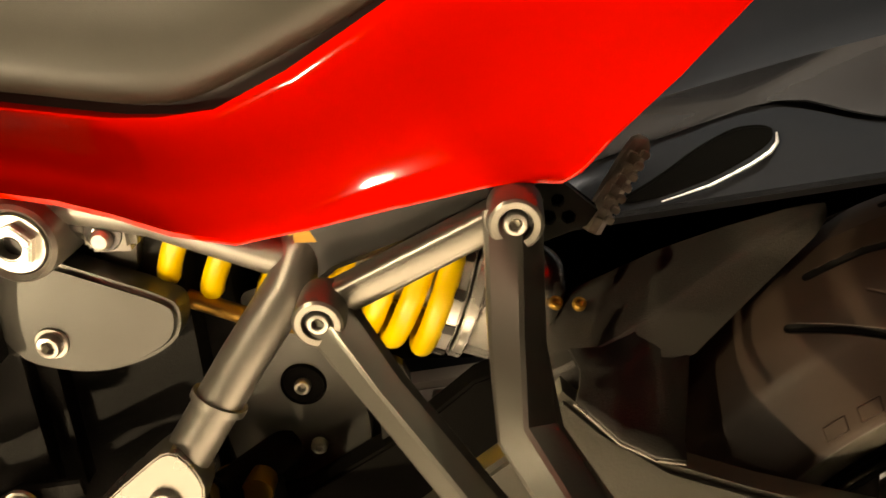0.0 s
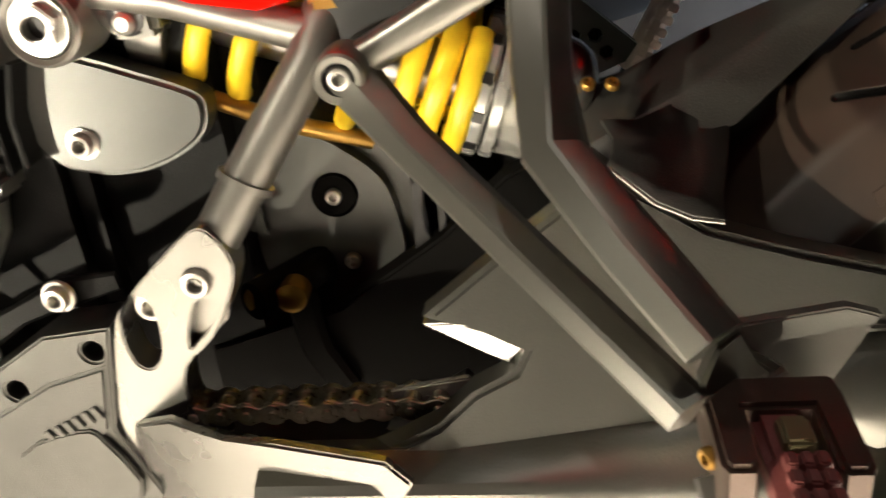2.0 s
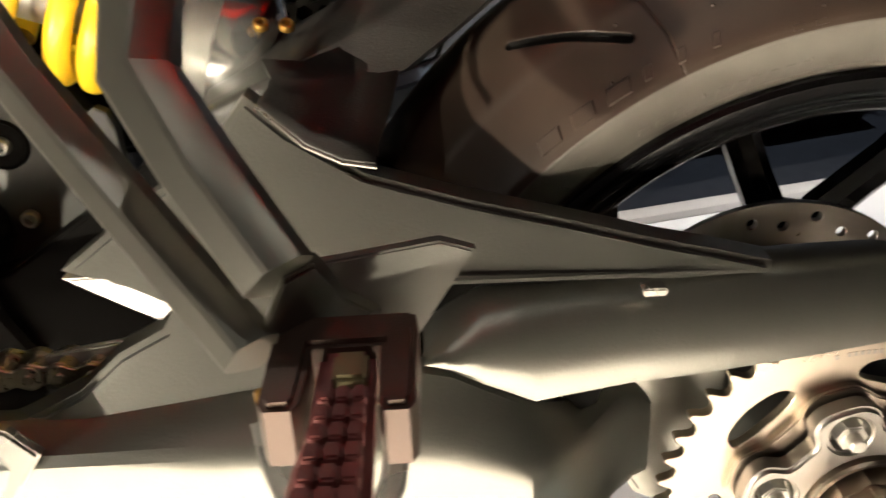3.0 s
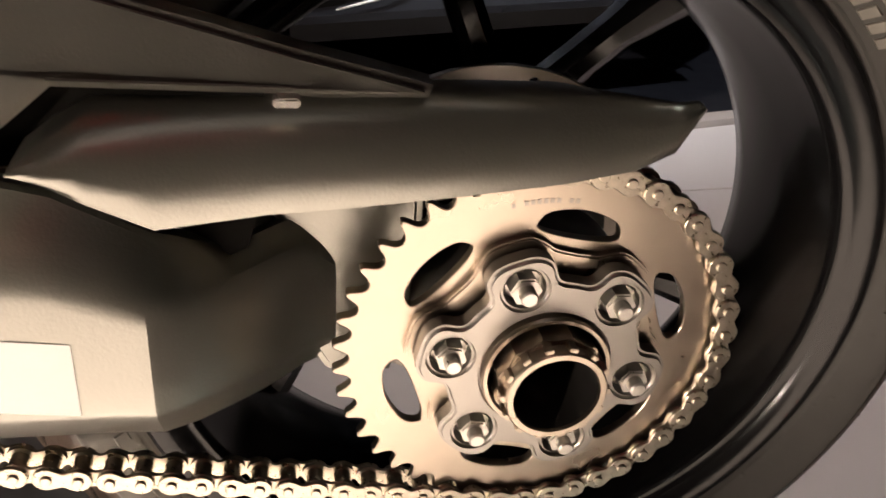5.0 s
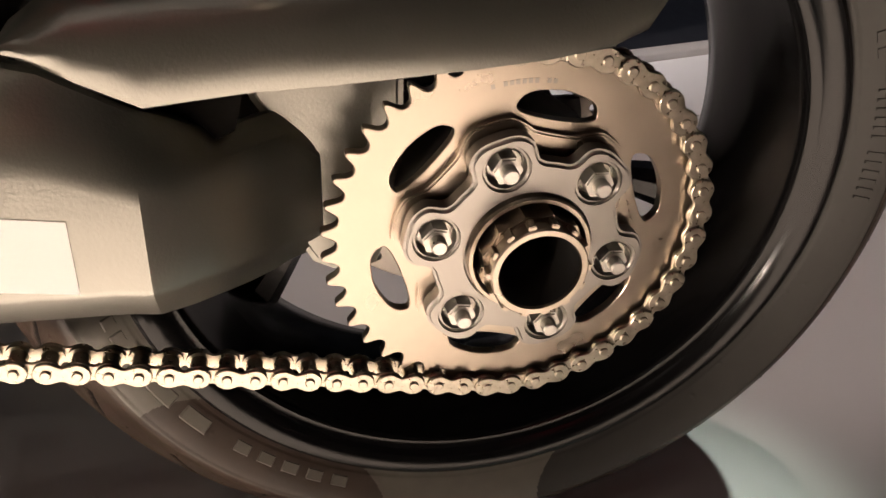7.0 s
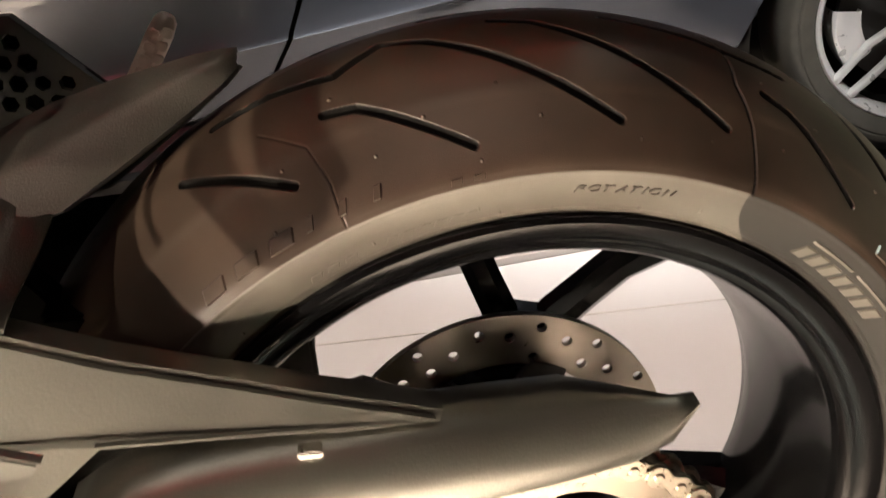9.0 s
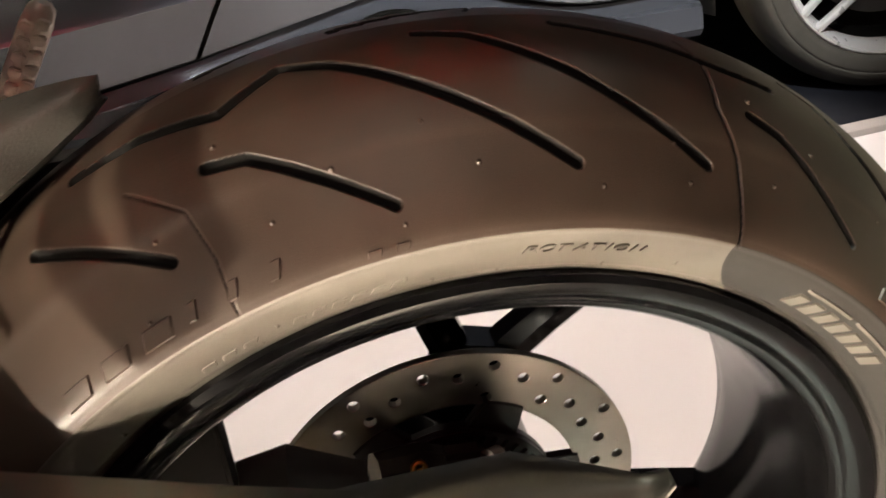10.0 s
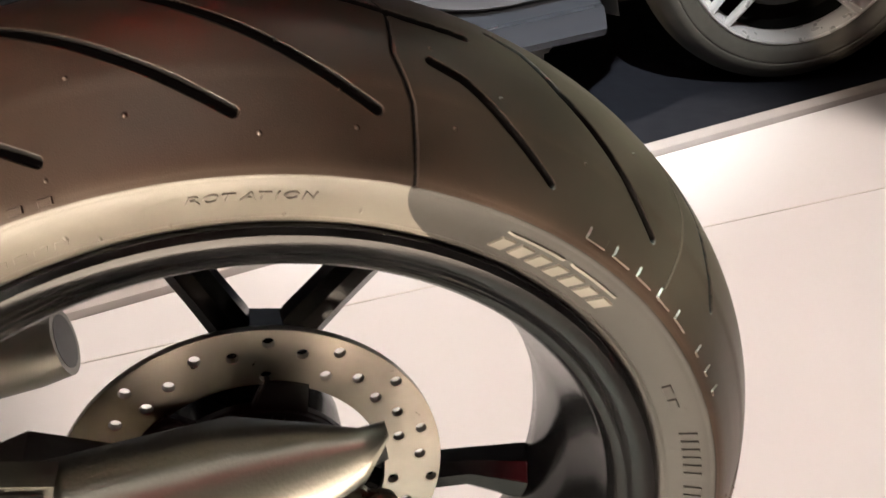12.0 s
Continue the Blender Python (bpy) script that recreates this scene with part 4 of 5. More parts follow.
# black sheet painted in for the shade seen through the slot
part("shaded_inner_side", plate([(-0.56, 0.37), (-0.27, 0.33), (-0.255, 0.50), (-0.30, 0.56), (-0.36, 0.535), (-0.40, 0.50), (-0.47, 0.455), (-0.56, 0.43)], 0.055, 0.02, (), 0.002), INNER, swingarm)
# bright alloy colour stands in for light falling on the slot's inner walls
part("lit_slot_wall", plate([(-0.437, 0.438), (-0.426, 0.443), (-0.384, 0.449), (-0.380, 0.44), (-0.401, 0.431), (-0.438, 0.408), (-0.431, 0.421)], -0.018, 0.004, (), 0.001), BRIGHT, swingarm)
part("lit_slot_lip", plate([(-0.403, 0.492), (-0.383, 0.492), (-0.363, 0.484), (-0.352, 0.477), (-0.361, 0.467), (-0.375, 0.475), (-0.395, 0.487)], lambda x, z: -0.032, 0.008, (), 0.001), BRIGHT, swingarm)
# chain guard: face, rounded top and inner lip at stations along it
STATIONS = [(-0.2385, 0.4490, 0.4510, -0.056), (-0.226, 0.4435, 0.4610, -0.0545), (-0.211, 0.433, 0.4700, -0.052), (-0.186, 0.4190, 0.4710, -0.049), (-0.170, 0.420, 0.4710, -0.0465), (-0.14, 0.4215, 0.4710, -0.0415), (-0.10, 0.4218, 0.4715, -0.0365), (-0.05, 0.4225, 0.469, -0.0285), (0.0, 0.4245, 0.465, -0.0205), (0.035, 0.4285, 0.4625, -0.0155), (0.055, 0.437, 0.461, -0.0125), (0.067, 0.459, 0.4605, -0.011)]
rows = []
for x, zb, zt, y in STATIONS:
    h = zt - zb
    k = min(1.0, max(0.25, (0.075 - x) / 0.07))
    rows.append([(x, y + 0.03 * k, zb + 0.12 * h), (x, y + 0.006 * k, zb), (x, y + 0.001, zb + 0.03 * h), (x, y, zb + 0.12 * h), (x, y + 0.0005, zb + 0.35 * h), (x, y + 0.004 * k, zb + 0.60 * h), (x, y + 0.009 * k, zb + 0.76 * h), (x, y + 0.015 * k, zb + 0.87 * h), (x, y + 0.024 * k, zb + 0.95 * h), (x, y + 0.034 * k, zb + 0.97 * h), (x, y + 0.042 * k, zb + 0.93 * h), (x, y + 0.044 * k, zb + 0.75 * h)])
LAY = GUARD_LAY
guard = part("chain_guard", loft(rows), ARM, swingarm, "long pointed dark grey chain guard", 50)
guard.modifiers.new("wall", "SOLIDIFY").thickness = 0.002
part("guard_clip", block(-0.1365, -0.1255, -0.0445, -0.036, 0.4725, 0.4765, 0.0008), ALU, guard, "small bright metal clip")

# rear mudguard over the tyre: ridge, crease and lower edge at stations from the tip forwards
HUG = [((-0.159, 0.089, 0.6225), (-0.160, 0.087, 0.6205), (-0.161, 0.086, 0.617)), ((-0.167, 0.088, 0.622), (-0.171, 0.081, 0.6165), (-0.169, 0.079, 0.610)), ((-0.180, 0.088, 0.6195), (-0.192, 0.073, 0.609), (-0.186, 0.070, 0.598)), ((-0.215, 0.088, 0.6095), (-0.226, 0.060, 0.596), (-0.213, 0.053, 0.581)), ((-0.250, 0.088, 0.597), (-0.259, 0.042, 0.5815), (-0.241, 0.032, 0.5655)), ((-0.302, 0.088, 0.572), (-0.300, 0.026, 0.566), (-0.280, 0.018, 0.556)), ((-0.345, 0.088, 0.548), (-0.340, 0.02, 0.548), (-0.325, 0.012, 0.545))]
rows = []
for ridge, crease, edge in HUG:
    ridge, crease, edge = Vector(ridge), Vector(crease), Vector(edge)
    inner = edge + Vector((0.002, 0.006, -0.001))
    left = [inner, edge, edge.lerp(crease, 0.15), edge.lerp(crease, 0.85), crease, crease.lerp(ridge, 0.12) + Vector((0, 0, 0.001)), crease.lerp(ridge, 0.5) + Vector((0, 0, 0.0015))]
    right = [Vector((p.x, ridge.y + 0.7 * (ridge.y - p.y), p.z - 0.45 * (ridge.y - p.y))) for p in left]
    rows.append(left + [ridge + Vector((0, 0, 0.0005))] + right[::-1])
LAY = HUGGER_LAY
hugger = part("mudguard", loft(rows), HUGM, bike, "matt black rear mudguard", 28)
hugger.modifiers.new("wall", "SOLIDIFY").thickness = -0.0025
skirt = [[(-0.259, 0.043, 0.579), (-0.243, 0.033, 0.564), (-0.2475, 0.012, 0.552), (-0.2535, -0.012, 0.5415), (-0.2545, -0.026, 0.5365)], [(-0.275, 0.034, 0.574), (-0.262, 0.024, 0.561), (-0.262, 0.004, 0.553), (-0.267, -0.014, 0.544), (-0.269, -0.0265, 0.5395)], [(-0.290, 0.028, 0.570), (-0.280, 0.018, 0.562), (-0.280, 0.0, 0.556), (-0.284, -0.014, 0.550), (-0.286, -0.0225, 0.5465)], [(-0.308, 0.02, 0.574), (-0.303, 0.01, 0.568), (-0.304, 0.0, 0.565), (-0.306, -0.006, 0.563), (-0.307, -0.011, 0.562)]]
part("skirt", loft(skirt), HUGM, hugger, "", 50).modifiers.new("wall", "SOLIDIFY").thickness = -0.0025
# thin bright tube stands in for the highlight on the skirt's rolled edge
part("lip", tube([(-0.307, -0.011, 0.562), (-0.286, -0.0225, 0.5465), (-0.269, -0.0265, 0.5395), (-0.2545, -0.026, 0.5365)], 0.0011, 8), ALU, hugger)
for at in ((-0.299, 0.055, 0.583), (-0.312, 0.055, 0.584)):
    socket_bolt(hugger, at, 0.0042, (0.2, -0.5, 0.8), GOLD, flange=False)

# -- passenger footrest bracket --
LAY = BRACKET_LAY
bracket = part("footrest_bracket", sweep([(-0.430, -0.002, 0.618), (-0.419, -0.004, 0.622), (-0.340, -0.003, 0.661), (-0.334, -0.003, 0.664)], round_section(0.017, 0.018, 0.005)), BRACKET, bike, "satin grey forged passenger footrest bracket")
part("rear_leg", sweep([(-0.335, -0.010, 0.664), (-0.335, -0.018, 0.651), (-0.335, -0.053, 0.622), (-0.331, -0.086, 0.598), (-0.306, -0.120, 0.574), (-0.2805, -0.1475, 0.5485)], ridge_section(0.0245, 0.023, 0.1), taper=(1.1, 1.1, 1.0, 0.95, 0.88, 0.83)), BRACKET, bracket, "", 18)
part("front_leg", sweep([(-0.426, -0.009, 0.618), (-0.418, -0.017, 0.6095), (-0.395, -0.042, 0.592), (-0.35, -0.093, 0.565), (-0.290, -0.158, 0.527)], ridge_section(0.0178, 0.020, 0.14), taper=(1.25, 1.15, 0.95, 0.9, 0.85)), BRACKET, bracket, "", 18)
for at in ((-0.334, -0.0255, 0.6655), (-0.427, -0.0245, 0.6185)):
    part("lug", revolve([(0.0078, 0.006), (0.0079, -0.002), (0.0108, -0.0022), (0.0122, -0.0012), (0.0128, 0.001), (0.0130, 0.022)], at, 40), BRACKET, bracket)
    part("counterbore", revolve([(0.0, 0.004), (0.0078, 0.004), (0.0078, -0.001)], at, 24), BLACKP, bracket)
    socket_bolt(bracket, (at[0], at[1] + 0.002, at[2]), 0.0060, flange=False, label="steel cap bolt")
part("web", plate([(-0.286, 0.536), (-0.2795, 0.5476), (-0.2709, 0.5485), (-0.2626, 0.530), (-0.2451, 0.508), (-0.27, 0.506), (-0.284, 0.515)], lambda x, z: -0.150 + 1.0 * (x + 0.28), 0.010, (), 0.0015), BRACKET, bracket)
clevis = part("clevis", flat([(-0.2845, -0.140), (-0.2385, -0.140), (-0.2375, -0.150), (-0.2385, -0.188), (-0.2405, -0.192), (-0.2475, -0.192), (-0.2495, -0.188), (-0.2495, -0.158), (-0.2715, -0.158), (-0.2725, -0.186), (-0.2745, -0.190), (-0.2825, -0.190), (-0.2845, -0.186)], 0.508, 0.5295, 0.002), CLEVIS, bracket, "dark U-shaped footrest clevis")
part("pin_tab", sweep([(-0.2445, -0.186, 0.512), (-0.247, -0.192, 0.500), (-0.2525, -0.196, 0.490)], bar_section(0.008, 0.006, 0.3)), ALU, clevis)
part("front_tab", sweep([(-0.284, -0.172, 0.512), (-0.281, -0.18, 0.502), (-0.277, -0.186, 0.494)], bar_section(0.014, 0.006, 0.3)), ALU, clevis)
socket_bolt(clevis, (-0.2855, -0.172, 0.519), 0.0042, (-0.9, -0.4, 0), GOLD, flange=False)
part("hanger_plate", plate([(-0.272, 0.540), (-0.229, 0.5455), (-0.217, 0.542), (-0.2415, 0.509), (-0.262, 0.514), (-0.275, 0.528)], lambda x, z: -0.123 - 0.3 * (0.543 - z), 0.005, [[(-0.263, 0.531), (-0.2515, 0.525), (-0.2508, 0.5225), (-0.257, 0.5185)]], 0.0008), HANGER, bracket, "flat exhaust hanger plate")
peg = part("footpeg", join(block(-0.2695, -0.2515, -0.20, -0.150, 0.511, 0.5255, 0.003), sweep([(-0.2595, -0.180, 0.5205), (-0.2610, -0.215, 0.5215), (-0.2630, -0.285, 0.524)], bar_section(0.024, 0.017, 0.3), taper=(0.72, 0.9, 1.05))), PEG, bracket, "folding footpeg with reddish ribbed rubber")
part("spring_clip", block(-0.2635, -0.2530, -0.179, -0.164, 0.524, 0.5305, 0.0015), GASKET, peg)
for k in range(11):
    y = -0.1885 - k * 0.0086
    w = 0.0042 + 0.00018 * k
    for row in (-1, 0, 1):
        part("rib", block(-0.2592 - 0.0003 * k + row * w * 1.15 - w / 2, -0.2592 - 0.0003 * k + row * w * 1.15 + w / 2, y - 0.0034, y + 0.0034, 0.5275, 0.5325 + 0.0002 * k, 0.0008), PEG, peg)

# -- shock absorber --
A, B = Vector((-0.560, 0.090, 0.647)), Vector((-0.335, 0.090, 0.568))
AX = (B - A).normalized()
LAY = BODY_LAY
shock = part("shock_absorber", tube([A - AX * 0.02, B + AX * 0.02], 0.018, 24), STEEL, bike, "shock absorber with yellow coil spring")
U = AX.cross(Vector((0, 1, 0))).normalized()
W = U.cross(AX)
coil = []
n = 240
LOW = (0.0400, 0.0640, 0.0950, 0.1270, 0.1570, 0.1730, 0.1920)  # where each turn passes lowest, along the axis
for i in range(n + 1):
    turn = 6.9 * i / n
    a = 2 * math.pi * turn
    along = float(np.interp(turn, (0.0,) + tuple(k + 0.5 for k in range(7)) + (6.9,), (0.030,) + LOW + (0.1945,)))
    coil.append(A + AX * along + 0.040 * (math.cos(a) * U + math.sin(a) * W))
part("spring", sweep(coil, circle(0, 0, 0.0068, 14)), SPRING, shock, "yellow enamelled coil spring")


def shock_ring(name, profile, s, material, label=""):
    bm = revolve(profile, (0, 0, 0), 48)
    m = Matrix.Translation(A + AX * s) @ Vector((0, 1, 0)).rotation_difference(AX).to_matrix().to_4x4()
    return part(name, turned(bm, m), material, shock, label)


shock_ring("spring_seat", [(0.02, 0), (0.040, 0), (0.0425, 0.002), (0.0435, 0.006), (0.0435, 0.019), (0.042, 0.022), (0.034, 0.023), (0.02, 0.023)], 0.004, ALU, "light grey cast spring seat")
ring = shock_ring("preload_ring", [(0.02, 0), (0.041, 0), (0.0425, 0.0015), (0.0425, 0.009), (0.041, 0.0105), (0.02, 0.0105)], 0.196, BRIGHT, "bright notched preload ring")
shock_ring("lock_ring", [(0.02, 0), (0.0405, 0), (0.0415, 0.001), (0.0415, 0.006), (0.0405, 0.007), (0.02, 0.007)], 0.2085, BRIGHT)
for k in range(12):
    a = 2 * math.pi * k / 12
    part("notch", turned(block(-0.003, 0.003, 0.001, 0.0095, 0.0415, 0.0433, 0.0), Matrix.Translation(A + AX * 0.196) @ Vector((0, 1, 0)).rotation_difference(AX).to_matrix().to_4x4() @ Matrix.Rotation(a, 4, "Y")), BLACKP, ring)
shock_ring("threaded_body", [(0.02, 0)] + [(0.0378 - 0.0010 * (k % 2), 0.001 + 0.00055 * k) for k in range(32)] + [(0.0372, 0.0186), (0.02, 0.0190)], 0.2145, BRIGHT, "threaded silver damper body")
shock_ring("polished_cap", smooth([(0.0374, 0.0), (0.0376, 0.005), (0.0372, 0.013), (0.034, 0.022), (0.026, 0.0285), (0.013, 0.032), (0.0, 0.0325)], 3, False), 0.2333, POLISHED, "polished damper end cap")

# -- tail panel and seat --
COLS = [((-0.72, 0.704), (-0.72, 0.728)), ((-0.64, 0.688), (-0.65, 0.717)), ((-0.578, 0.676), (-0.595, 0.708)), ((-0.551, 0.671), (-0.575, 0.705)), ((-0.525, 0.663), (-0.555, 0.702)), ((-0.499, 0.653), (-0.54, 0.700)), ((-0.468, 0.647), (-0.515, 0.699)), ((-0.43, 0.654), (-0.485, 0.702)), ((-0.389, 0.663), (-0.446, 0.720)), ((-0.349, 0.6755), (-0.415, 0.738)), ((-0.333, 0.678), (-0.40, 0.747)), ((-0.313, 0.6765), (-0.38, 0.759)), ((-0.304, 0.6815), (-0.365, 0.768)), ((-0.288, 0.697), (-0.345, 0.781)), ((-0.262, 0.722), (-0.315, 0.80)), ((-0.234, 0.752), (-0.28, 0.825)), ((-0.19, 0.795), (-0.22, 0.865)), ((-0.10, 0.845), (-0.12, 0.91)), ((0.02, 0.885), (0.0, 0.94)), ((0.12, 0.92), (0.11, 0.955))]
rows = []
for (lx, lz), (ux, uz) in COLS:
    L0, U0 = Vector((lx, 0.0, lz)), Vector((ux, 0.055, uz))
    if lx > -0.36:
        L0.y = -0.012
    if lx > -0.30:
        L0.y = -0.008
    if lx > -0.2:
        L0.y, U0.y = 0.03 + 0.15 * (lx + 0.19), 0.075
    row = [L0 + Vector((0, 0.03, 0.006)), L0 + Vector((0, 0.004, 0.0)), L0 + Vector((0, 0.0005, 0.0012)), L0 + Vector((0, 0, 0.004))]
    for u, bulge in ((0.2, 0.005), (0.38, 0.008), (0.5, 0.008), (0.65, 0.003), (0.82, 0.0), (0.95, 0.0), (1.0, 0.003)):
        p = L0.lerp(U0, u)
        p.y -= bulge
        row.append(p)
    row += [U0 + Vector((0.004, 0.012, -0.002)), U0 + Vector((0.01, 0.05, -0.012))]
    rows.append(row)
tail = part("tail_panel", loft(rows), RED, bike, "glossy red tail side panel", 60)
part("right_tail_panel", loft([[Vector((p.x, 2 * MID - p.y, p.z)) for p in row] for row in rows]), RED, bike, "glossy red tail side panel", 60)
# unseen rear of the tail, guessed to shade and redden the tyre
part("tail_underside", loft([[(x, y, z) for y in (MID - w, MID, MID + w)] for x, z, w in ((-0.22, 0.80, 0.09), (-0.1, 0.858, 0.075), (0.02, 0.895, 0.06), (0.12, 0.93, 0.04))]), RED, bike)
part("tail_top", loft([[(x, y, z) for y in (MID - w, MID, MID + w)] for x, z, w in ((-0.30, 0.85, 0.06), (-0.22, 0.875, 0.055), (-0.1, 0.915, 0.045), (0.02, 0.945, 0.035), (0.12, 0.958, 0.03))]), RED, bike)
EDGE = [(-0.72, 0.735), (-0.66, 0.726), (-0.593, 0.717), (-0.56, 0.712), (-0.526, 0.708), (-0.50, 0.7095), (-0.469, 0.721), (-0.438, 0.735), (-0.403, 0.752), (-0.36, 0.778), (-0.30, 0.815)]
rows = []
for x, z in smooth(EDGE, 3, False):
    half = [(0.062, -0.004), (0.054, 0.0), (0.050, 0.006), (0.049, 0.016), (0.052, 0.04), (0.060, 0.064), (0.074, 0.080), (0.112, 0.088)]
    rows.append([(x, y, z + h) for y, h in half] + [(x, 2 * MID - y, z + h) for y, h in half[-2::-1]])
part("seat", loft(rows), SEAT, bike, "dark grey vinyl seat", 60)
part("seat_base", loft([[(x, 0.062, z + 0.004), (x, 0.07, z - 0.03), (x, 0.15, z - 0.03), (x, 0.16, z + 0.004)] for x, z in smooth(EDGE, 2, False)]), BLACKP, bike)
# added black block, closes the gap behind the spring as shade
part("shade_block", block(-0.62, -0.345, 0.15, 0.19, 0.49, 0.70, 0.006), INNER, bike)
part("underseat_tray", loft([[(x, 0.045, z), (x, 0.05, z - 0.02), (x, 0.10, z - 0.03), (x, 0.2, z - 0.02)] for x, z in ((-0.60, 0.70), (-0.52, 0.685), (-0.44, 0.68), (-0.36, 0.705), (-0.30, 0.72), (-0.24, 0.77), (-0.1, 0.84))]), BLACKP, bike)

# -- frame tube, foot control bracket --
frame_tube = part("frame_tube", tube([(-0.436, 0.030, 0.648), (-0.448, 0.012, 0.620), (-0.474, 0.0, 0.585), (-0.503, -0.016, 0.543), (-0.512, -0.020, 0.530)], 0.0125, 24), SATIN, bike, "satin grey tubular frame member")
part("upper_tube", tube([(-0.60, 0.035, 0.668), (-0.52, 0.033, 0.652), (-0.455, 0.02, 0.634), (-0.44, 0.018, 0.63)], 0.0105, 20), SATIN, frame_tube)
part("weld_collar", tube([(-0.4865, -0.006, 0.567), (-0.4885, -0.007, 0.5635)], 0.0150, 24), SATIN, frame_tube)
foot = part("foot_control_bracket", plate(smooth([(-0.497, 0.541), (-0.495, 0.523), (-0.513, 0.490), (-0.532, 0.472), (-0.535, 0.447), (-0.523, 0.418), (-0.54, 0.395), (-0.572, 0.395), (-0.579, 0.442), (-0.568, 0.492), (-0.557, 0.512), (-0.525, 0.541), (-0.508, 0.552)], 3), -0.032, 0.02, [smooth([(-0.553, 0.515), (-0.544, 0.512), (-0.5415, 0.496), (-0.545, 0.478), (-0.553, 0.4715), (-0.5605, 0.478), (-0.562, 0.500)], 3), smooth([(-0.519, 0.510), (-0.507, 0.512), (-0.512, 0.498), (-0.525, 0.484), (-0.527, 0.488)], 3)], 0.004, 3), ALU, bike, "bright forged aluminium foot control bracket")
part("heel_plate", plate([(-0.535, 0.458), (-0.515, 0.462), (-0.499, 0.461), (-0.476, 0.459), (-0.42, 0.446), (-0.408, 0.432), (-0.425, 0.408), (-0.45, 0.38), (-0.545, 0.36), (-0.58, 0.395), (-0.572, 0.435)], lambda x, z: -0.083 + 0.75 * max(0.0, -0.505 - x), 0.006, (), 0.0015), ALU, foot)
part("pocket_floor", plate(smooth([(-0.523, 0.516), (-0.503, 0.518), (-0.508, 0.494), (-0.531, 0.480)], 2), -0.022, 0.003, (), 0.0005), ALU, foot)
socket_bolt(foot, (-0.5147, -0.031, 0.5225), 0.0085)
socket_bolt(foot, (-0.546, -0.022, 0.506), 0.009)

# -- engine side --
engine = part("engine", join(block(-1.0, -0.50, 0.06, 0.20, 0.30, 0.66, 0.02), block(-1.0, -0.60, 0.035, 0.08, 0.46, 0.62, 0.012)), ENGINE, bike, "near-black cast engine block")
part("side_cover", plate(smooth([(-0.622, 0.628), (-0.603, 0.631), (-0.579, 0.625), (-0.554, 0.616), (-0.524, 0.604), (-0.517, 0.595), (-0.521, 0.579), (-0.537, 0.567), (-0.559, 0.559), (-0.578, 0.557), (-0.597, 0.56), (-0.611, 0.566), (-0.62, 0.579), (-0.625, 0.599)], 3), lambda x, z: 0.034 + 2.2 * max(0.0, 0.592 - z) ** 2 + 3.0 * max(0.0, z - 0.60) ** 2, 0.02, (), 0.003, 3), COVER, engine, "grey moulded side cover")
socket_bolt(engine, (-0.5915, 0.033, 0.5785), 0.0075)
part("pivot_cover", plate(smooth([(-0.497, 0.579), (-0.463, 0.568), (-0.427, 0.538), (-0.416, 0.502), (-0.418, 0.469), (-0.444, 0.427), (-0.49, 0.396), (-0.515, 0.402), (-0.525, 0.45), (-0.53, 0.51)], 4), 0.078, 0.03, (), 0.012, 4), COVER, engine, "rounded dark pivot cover")
# shallow black disc stands in for the shade of a deep bolt recess
part("pivot_recess", revolve([(0.0, -0.0005), (0.0125, -0.0005), (0.0135, -0.002), (0.0142, -0.001), (0.0145, 0.002)], (-0.4655, 0.077, 0.5211), 32), INNER, engine)
socket_bolt(engine, (-0.4655, 0.075, 0.5211), 0.0053, flange=False)
socket_bolt(engine, (-0.4598, 0.0745, 0.4776), 0.0055, material=None, flange=False)
part("sprocket_cover", plate([(-0.654, 0.467), (-0.606, 0.496), (-0.567, 0.500), (-0.581, 0.434), (-0.560, 0.38), (-0.70, 0.36), (-0.685, 0.42)], -0.036, 0.03, [circle(-0.580, 0.486, 0.0065, 20), circle(-0.631, 0.463, 0.0065, 20)], 0.003, 3), CAST, engine, "satin grey sprocket cover")
for at, r in (((-0.5982, -0.0227, 0.5125), 0.0075), ((-0.655, -0.02, 0.478), 0.0075), ((-0.63, 0.02, 0.6433), 0.010)):
    socket_bolt(engine, at, r)
part("pivot_nut", revolve([(0.0168, 0.006), (0.0172, -0.004), (0.0195, -0.006), (0.0215, -0.004), (0.022, 0.0), (0.023, 0.03)], (-0.5844, 0.018, 0.6476), 36), SATIN, engine, "large steel pivot nut")

# -- engine top and controls seen beside the side cover --
def boss(at, r, depth, material, name="boss", inner=0.45):
    return part(name, revolve([(0, 0.002), (r * inner, 0.002), (r * inner, -0.001), (r * 0.85, -0.0015), (r, 0.001), (r * 1.02, depth)], at, 28), material, engine)


part("cylinder_head", join(block(-0.80, -0.60, 0.045, 0.12, 0.555, 0.69, 0.012), block(-0.80, -0.645, 0.03, 0.08, 0.575, 0.63, 0.01)), CAST, engine, "grey cast cylinder head")
for z, y0, x1 in ((0.668, 0.012, -0.612), (0.680, 0.014, -0.618)):
    part("gasket_flange", plate(smooth([(-0.78, z - 0.005), (x1 - 0.012, z - 0.006), (x1, z - 0.002), (x1 - 0.002, z + 0.004), (x1 - 0.012, z + 0.0055), (-0.78, z + 0.006)], 3), y0, 0.05, (), 0.001), GASKET, engine, "brass-coloured gasket flange")
boss((-0.652, 0.012, 0.659), 0.018, 0.03, SATIN)
